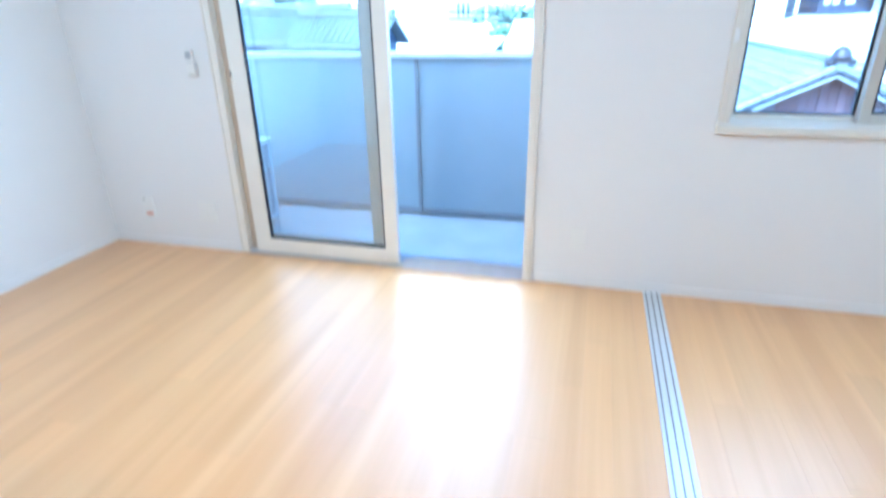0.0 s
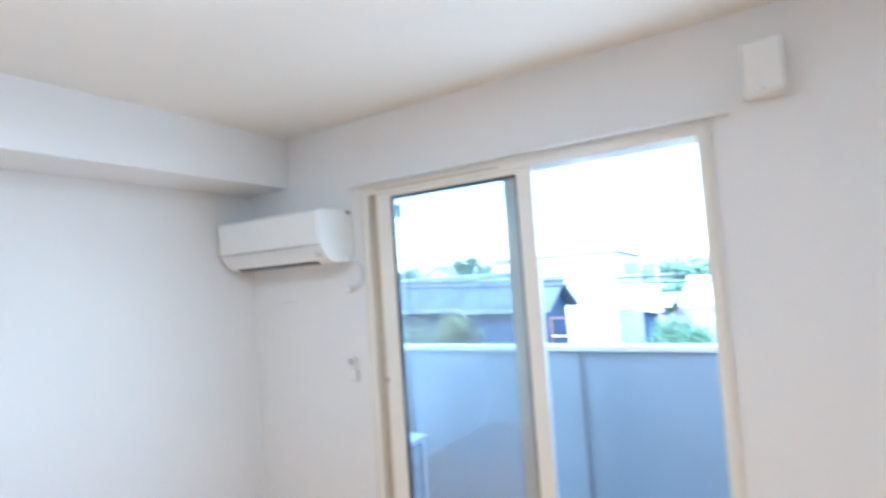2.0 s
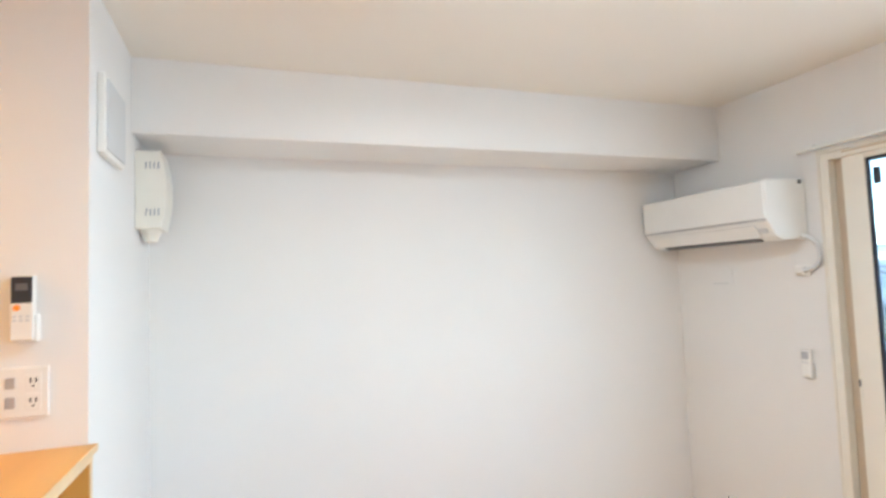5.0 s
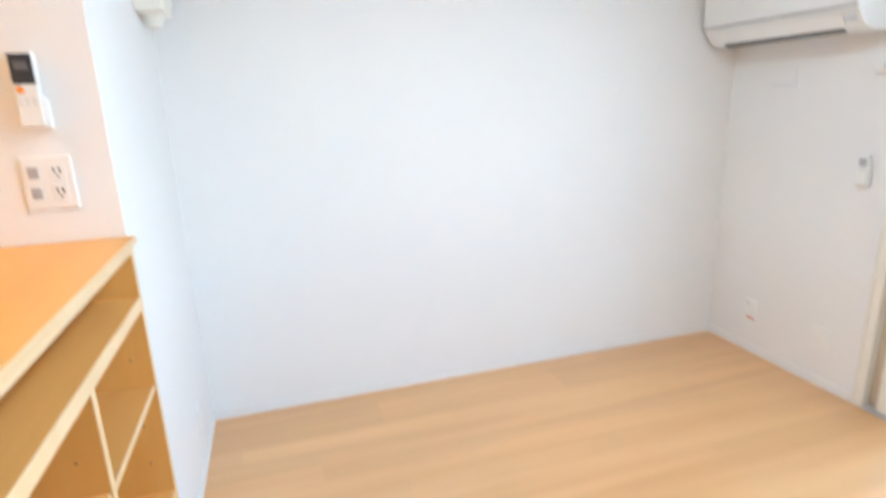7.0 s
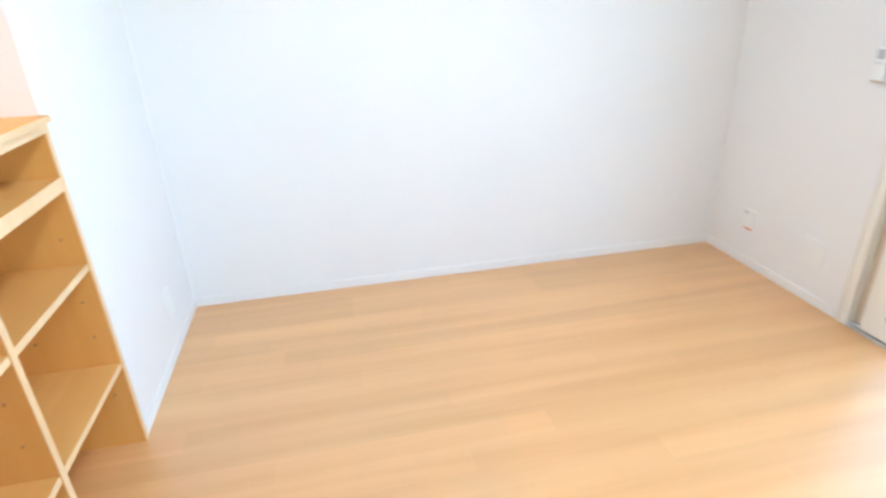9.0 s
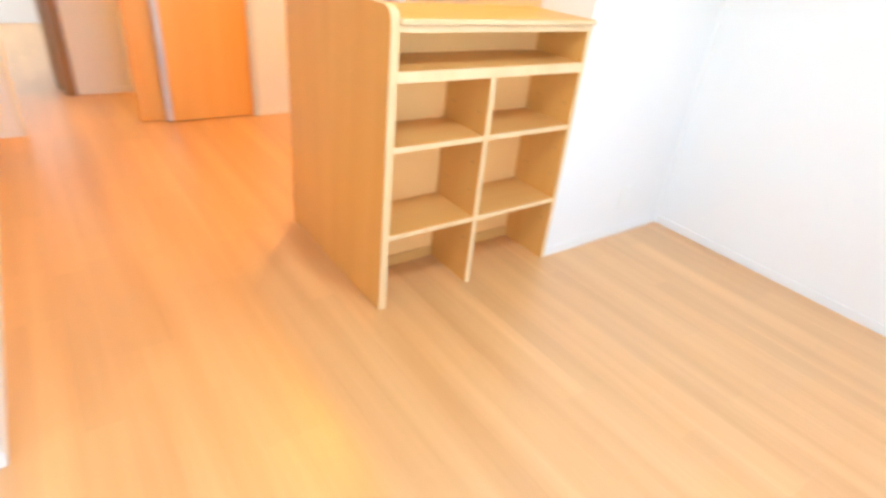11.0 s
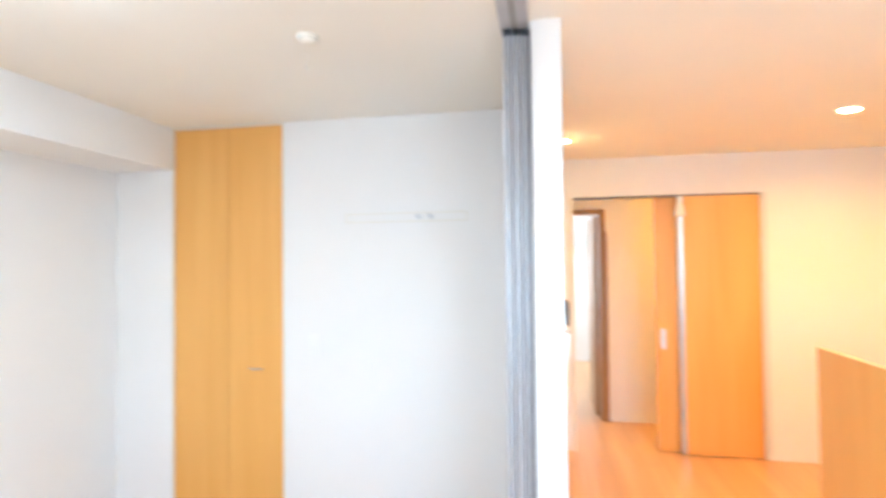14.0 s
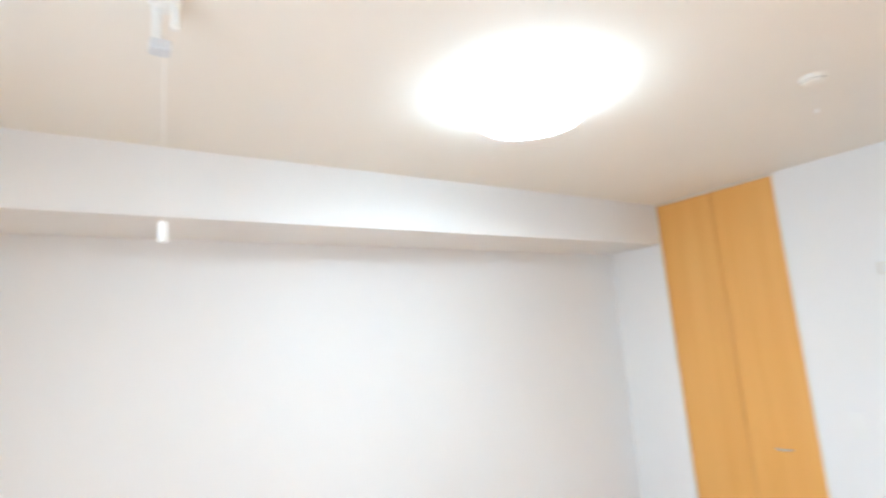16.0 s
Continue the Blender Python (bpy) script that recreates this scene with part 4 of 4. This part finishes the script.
part("wall", prism(bmesh.new(), [(24.0, G), (29.2, G), (29.2, 2.12), (24.0, 2.34)], "x", -10.5, -4.13), M_STUCCO, hb)
part("roof", prism(bmesh.new(), [(23.8, 2.36), (29.35, 2.13), (29.35, 2.20), (23.8, 2.44)], "x", -10.7, -3.95), M_ROOF, hb, "thin dark roof edge")
part("downpipe", rod(bmesh.new(), (-4.22, 23.94, G), (-4.22, 23.94, 2.3), 0.04, n=10), M_JOINT, hb)
for q in range(3):
    wv = part("window", B((-4.13, -4.09, 25.6 + 1.1 * q, 26.2 + 1.1 * q, 1.15, 1.85)), M_FRAME, hb)
    part("pane", B((-4.09, -4.08, 25.66 + 1.1 * q, 26.14 + 1.1 * q, 1.21, 1.79)), M_DARKGLASS, wv)
part("annex_roof", prism(bmesh.new(), [(18.5, 0.05), (24.0, 0.75), (24.0, 0.83), (18.5, 0.13)], "x", -4.2, -0.9), M_ROOF2, hb)
hut = thing("garden_hut", -1.55, 18.3, G, "small dark hut with a pale flat roof", "hut")
part("wall", B((-1.76, -1.36, 18.0, 18.7, G, -0.06), bevel=0.01), M_NAVY, hut)
part("roof", prism(bmesh.new(), [(-1.95, 0.02), (-1.15, -0.10), (-1.15, -0.04), (-1.95, 0.08)], "y", 17.8, 18.9), M_STUCCO, hut)
house("white_shed", 0.1, 6.4, 16.2, 20.0, 0.3, 0.95, "x", M_STUCCO, M_ROOF2, "low white shed with a pale roof", pitch=0, over=0.3)
hd = house("plank_house", 4.72, 10.72, 12.0, 19.0, -1.35, 0.15, "y", M_PLANK, M_ROOF, "red-brown plank house with a tiled gable", over=0.5, planks=0.19)
orn = bmesh.new()
lathe_pts = [(0.02, 0.15), (0.16, 0.19), (0.20, 0.31), (0.15, 0.45), (0.05, 0.53)]
lathe(orn, lathe_pts, 7.72, 11.5, 14)
for sx in (-1, 1):
    box(orn, 7.72 + sx * 0.20 - 0.09, 7.72 + sx * 0.20 + 0.09, 11.42, 11.58, 0.15, 0.29, bevel=0.03)
part("ridge_ornament", orn, M_ROOF_DARK, hd, "dark ridge-end tile")
bm = rod(bmesh.new(), (7.72, 11.44, 0.12), (7.72, 11.36, 0.12), 0.11, n=20)
part("round_end_tile", bm, M_ROOF, hd)
for sx in (-1, 1):
    bb = bmesh.new()
    prism(bb, [(7.72, 0.04), (7.72 + sx * 3.5, -1.70), (7.72 + sx * 3.5, -1.80), (7.72, -0.06)], "y", 11.46, 11.50)
    # Navy here paints the shaded gap below the edge tiles.
    part("barge_board", bb, M_NAVY, hd, "barge board darkened for the shaded gap")
    bb = bmesh.new()
    prism(bb, [(7.72, -0.065), (7.72 + sx * 3.5, -1.805), (7.72 + sx * 3.5, -1.855), (7.72, -0.115)], "y", 11.44, 11.50)
    part("barge_trim", bb, M_ROOF_PALE, hd, "pale trim below the barge board")
    slope = Vector((sx * 3.5, 0, -1.74)) / 13
    for k in range(13):
        p = Vector((7.72, 11.46, 0.10)) + slope * (k + 0.08)
        part("edge_tile", rod(bmesh.new(), p, p + slope * 0.98, 0.075, 0.095, 10), M_ROOF, hd)
house("left_house", 1.2, 6.6, 20.6, 27.0, -0.6, 0.35, "x", M_STUCCO, M_ROOF, "white house with a blue-grey tiled roof", windows=((3.0, 4.2, -1.9, -0.9),))
ph = thing("pale_roof_house", 13.0, 23.7, G, "house with a wide pale hipped roof", "house")
part("wall", B((7.8, 17.5, 20.5, 27.0, G, -0.38)), M_STUCCO, ph)
part("roof", hip_roof((7.3, 18.0), (20.05, 27.45), -0.40, (10.1, 16.5), 1.0), M_ROOF2, ph, "wide pale roof")
part("ridge_cap", B((10.0, 16.6, 23.62, 23.88, 0.96, 1.08), bevel=0.03), M_ROOF_PALE, ph)
fh = thing("far_house", 15.5, 32.0, G, "far house with dark walls and a pale hipped roof", "house")
part("wall", B((12.2, 19.0, 28.4, 36.0, G, 2.12)), M_NAVY, fh)
part("roof", hip_roof((11.7, 19.5), (27.9, 36.5), 2.10, (16.4, 17.6), 3.62), M_ROOF_PALE, fh, "pale tiled hipped roof")
part("eave_board", B((11.72, 19.48, 27.88, 27.96, 2.02, 2.095)), M_NAVY, fh)
for xa, xb in ((12.42, 12.66), (12.78, 13.02), (13.28, 13.62)):
    part("shutter", B((xa, xb, 28.33, 28.402, 1.40, 1.92), bevel=0.01), M_STUCCO, fh, "white shutter")
house("far_house", 14.3, 18.1, 25.9, 28.2, 1.75, 2.75, "y", M_STUCCO, M_ROOF, "small gabled far house with a pale roof", pitch=0.4, over=0.3)
house("far_house", 8.6, 11.2, 29.5, 33.0, 1.85, 2.4, "x", M_STUCCO, M_ROOF2, "small white far house with a pale roof", pitch=0, over=0.2)
house("far_house", -26.4, -22.5, 40.0, 48.0, 1.75, 2.9, "y", M_STUCCO, M_ROOF_PALE, "pale far gabled house with a grey roof", pitch=0.4, over=0.3)
house("far_house", -2.6, 5.0, 46.0, 52.0, 1.0, 2.4, "x", M_STUCCO, M_ROOF, "pale far house with a light roof", pitch=0.5)
house("far_house", 4.5, 10.0, 40.0, 47.0, 1.6, 3.0, "x", M_STUCCO, M_ROOF, "pale far house with a grey tiled roof", pitch=0.5)


def tree(name, x, y, top, spread, leaves, size, mat, label, seed, base=None):
    rng = random.Random(seed)
    base = G if base is None else base
    t = thing(name, x, y, base, label, "tree")
    trunk = rod(bmesh.new(), (x, y, base), (x + 0.1, y, base + (top - base) * 0.6), 0.05 * spread + 0.05, 0.03 * spread, 10)
    centres = []
    for k in range(9):
        a, r = rng.uniform(0, 6.28), rng.uniform(0.2, 0.75) * spread
        c = Vector((x + r * math.cos(a), y + r * math.sin(a), top - rng.uniform(0.15, 1.3) * spread * 0.8))
        centres.append((c, rng.uniform(0.28, 0.5) * spread))
        rod(trunk, (x + 0.05, y, base + (top - base) * rng.uniform(0.3, 0.55)), c, 0.02 * spread + 0.01, 0.006, 6)
    part("trunk", trunk, M_BARK, t)
    verts, faces = [], []
    for k in range(leaves):
        c, r = rng.choice(centres)
        d = Vector((rng.gauss(0, 1), rng.gauss(0, 1), rng.gauss(0, 0.8))).normalized() * r * rng.uniform(0.4, 1.15)
        p = c + d
        u = Vector((rng.uniform(-1, 1), rng.uniform(-1, 1), rng.uniform(-0.6, 0.6))).normalized() * size * rng.uniform(0.6, 1.3)
        v = u.orthogonal().normalized() * u.length * 0.5
        i = len(verts)
        verts += [tuple(p - u), tuple(p + v), tuple(p + u), tuple(p - v)]
        faces.append((i, i + 1, i + 2, i + 3))
    me = bpy.data.meshes.new("crown")
    me.from_pydata(verts, [], faces)
    me.materials.append(mat)
    cr = new("crown", me)
    cr.parent = t
    cr.matrix_parent_inverse = t.matrix_basis.inverted()
    return t


tree("garden_tree", -4.3, 8.6, 0.72, 1.0, 16000, 0.024, M_LEAF2, "olive-green garden tree with reddish tips", 3)
tree("garden_tree", 0.7, 10.2, 0.42, 1.0, 16000, 0.026, M_LEAF, "bright green garden tree beside white shed", 5)
tree("garden_tree", -1.0, 21.0, 0.75, 0.9, 1500, 0.10, M_LEAF, "green tree between the pale houses", 8)
tree("garden_tree", 5.9, 24.0, 1.7, 1.5, 1800, 0.12, M_LEAF, "green tree behind the tiled house", 9)
tree("far_tree", -29.0, 41.0, 2.9, 1.7, 5000, 0.10, M_LEAF_HAZED, "green far tree above the roofs", 11)
tree("far_tree", -4.6, 42.0, 1.9, 1.8, 2200, 0.16, M_LEAF_HAZED, "green far tree beside the pale houses", 14)
tree("far_tree", -2.0, 40.0, 1.7, 1.5, 2200, 0.16, M_LEAF_HAZED, "green far tree beside the pale houses", 15)
tree("far_tree", -20.7, 39.0, 3.3, 1.3, 5000, 0.09, M_LEAF_HAZED, "green far tree above the roofs", 12)
tree("far_tree", -18.9, 38.5, 2.75, 0.7, 3000, 0.07, M_LEAF_HAZED, "slim green far tree beside the white building", 17)

rng = random.Random(21)
verts, faces = [], []
for k in range(9000):
    a = rng.uniform(-95, 95)
    hgt = 3.0 + 2.2 * noise.noise(Vector((a * 0.06, 3, 0))) + 1.2 * noise.noise(Vector((a * 0.3, 7, 0)))
    p = Vector((a, 78 + rng.uniform(0, 10), rng.uniform(G, hgt)))
    u = Vector((rng.uniform(-1, 1), rng.uniform(-0.5, 0.5), rng.uniform(-0.6, 0.6))).normalized() * rng.uniform(0.3, 0.8)
    v = u.orthogonal().normalized() * u.length * 0.6
    i = len(verts)
    verts += [tuple(p - u), tuple(p + v), tuple(p + u), tuple(p - v)]
    faces.append((i, i + 1, i + 2, i + 3))
# Haze over the woods comes from the leaf colour alone.
me = bpy.data.meshes.new("far_woods")
me.from_pydata(verts, [], faces)
me.materials.append(M_LEAF_HAZED)
tagged(new("far_woods", me), "green woods on the horizon, haze in leaf colour", "woods", kind="stuff")

for yy, zz in ((9.0, 0.0), (9.3, -0.13)):
    c = tube("power_cable", [(-9, yy, 1.72 + zz), (-4, yy, 1.44 + zz), (1.3, yy, 1.28 + zz), (7, yy, 1.30 + zz)], 0.020, M_GASKET)
    tagged(c, "black overhead cable between the houses", "cable", "overhead cables")
pole = thing("utility_pole", 11.1, 27.5, G, "grey concrete utility pole among the houses", "utility pole")
part("shaft", rod(bmesh.new(), (11.1, 27.5, G), (11.1, 27.5, 4.9), 0.10, 0.06, 14), M_STUCCO, pole)
pole = thing("utility_pole", -2.7, 26.0, G, "short pole with dark boxes beside the white building", "utility pole")
part("shaft", rod(bmesh.new(), (-2.7, 26.0, G), (-2.7, 26.0, 1.75), 0.10, 0.08, 14), M_DUCT, pole)
part("crossarm", B((-3.1, -2.2, 25.86, 25.94, 1.56, 1.68), bevel=0.01), M_DARKALU, pole)
part("box", B((-2.55, -2.1, 25.8, 26.1, 0.75, 1.15), bevel=0.02), M_DARKALU, pole, "dark equipment box")
pole = thing("utility_pole", -7.3, 9.2, G, "grey concrete utility pole beside the cables", "utility pole")
part("shaft", rod(bmesh.new(), (-9.0, 9.15, G), (-9.0, 9.15, 4.4), 0.15, 0.10, 14), M_STUCCO, pole)
fe = thing("pipe_frame", -2.0, 12.0, G, "thin reddish and grey pipe frame in the yard", "frame")
for x, top, r, mt in ((-2.66, 0.34, 0.022, M_RUST), (-2.20, 0.12, 0.014, M_RUST), (-1.65, 0.20, 0.014, M_JOINT), (-1.28, 0.20, 0.014, M_JOINT)):
    part("post", rod(bmesh.new(), (x, 11.55, G), (x, 11.55, top), r, n=10), mt, fe)
for xa, xb, z, r, mt in ((-2.66, -2.10, 0.33, 0.02, M_RUST), (-2.20, -1.28, 0.06, 0.013, M_RUST), (-1.65, -1.28, 0.18, 0.012, M_JOINT), (-2.66, -1.28, -0.14, 0.014, M_CAP), (-2.66, -1.28, -0.36, 0.012, M_CAP)):
    part("rail", rod(bmesh.new(), (xa, 11.55, z), (xb, 11.55, z), r, n=10), mt, fe)

# ---- floor boards ----
floor = structure("floor", B((-0.1, 5.7, -9.5, -0.001, -0.14, -0.008)), M_FLOOR_FAR, "pale oak strip floor with fine joints", "floor")
PW, PL = 0.101, 0.909
mesh_cache = {}


def plank(x0, x1, y0, y1):
    key = (round(x1 - x0, 3), round(y1 - y0, 3))
    if key not in mesh_cache:
        w, l = key
        mesh_cache[key] = finish("plank", B((-w / 2, w / 2, -l / 2, l / 2, -0.008, 0.0), bevel=0.0006), M_FLOOR)
    ob = new("plank", mesh_cache[key])
    ob.parent = floor
    ob.location = ((x0 + x1) / 2, (y0 + y1) / 2, 0)


def strips(xa, xb, ya, yb, shift):
    """The strips that cover a stretch of floor, ends staggered by thirds."""
    x, k = xa, 0
    while x < xb - 0.005:
        w = min(PW, xb - x)
        y = yb + ((k * 0.303 * (2 if k % 2 else 1) + shift) % PL)
        while y > ya + 0.01:
            top, bot = min(y, yb), max(y - PL, ya)
            if top - bot > 0.01:
                yield x, x + w, bot, top
            y -= PL
        x, k = x + PW, k + 1


for args in (*strips(0.0, 3.081, -3.62, -0.001, 0.08), *strips(3.162, 5.65, -3.75, -0.001, 0.4)):
    plank(*args)
far = bmesh.new()
for x0, x1, y0, y1 in (*strips(0.0, 3.005, -5.45, -3.62, 0.08), *strips(3.081, 3.162, -3.75, -0.001, 0.2), *strips(0.3, 4.3, -6.325, -5.45, 0.2), *strips(1.2, 4.3, -9.4, -6.325, 0.5)):
    box(far, x0 + 0.0003, x1 - 0.0003, y0 + 0.0003, y1 - 0.0003, -0.008, 0.0)
rest = part("floor_rest", far, M_FLOOR_FAR, floor)
tagged(rest, kind="stuff")
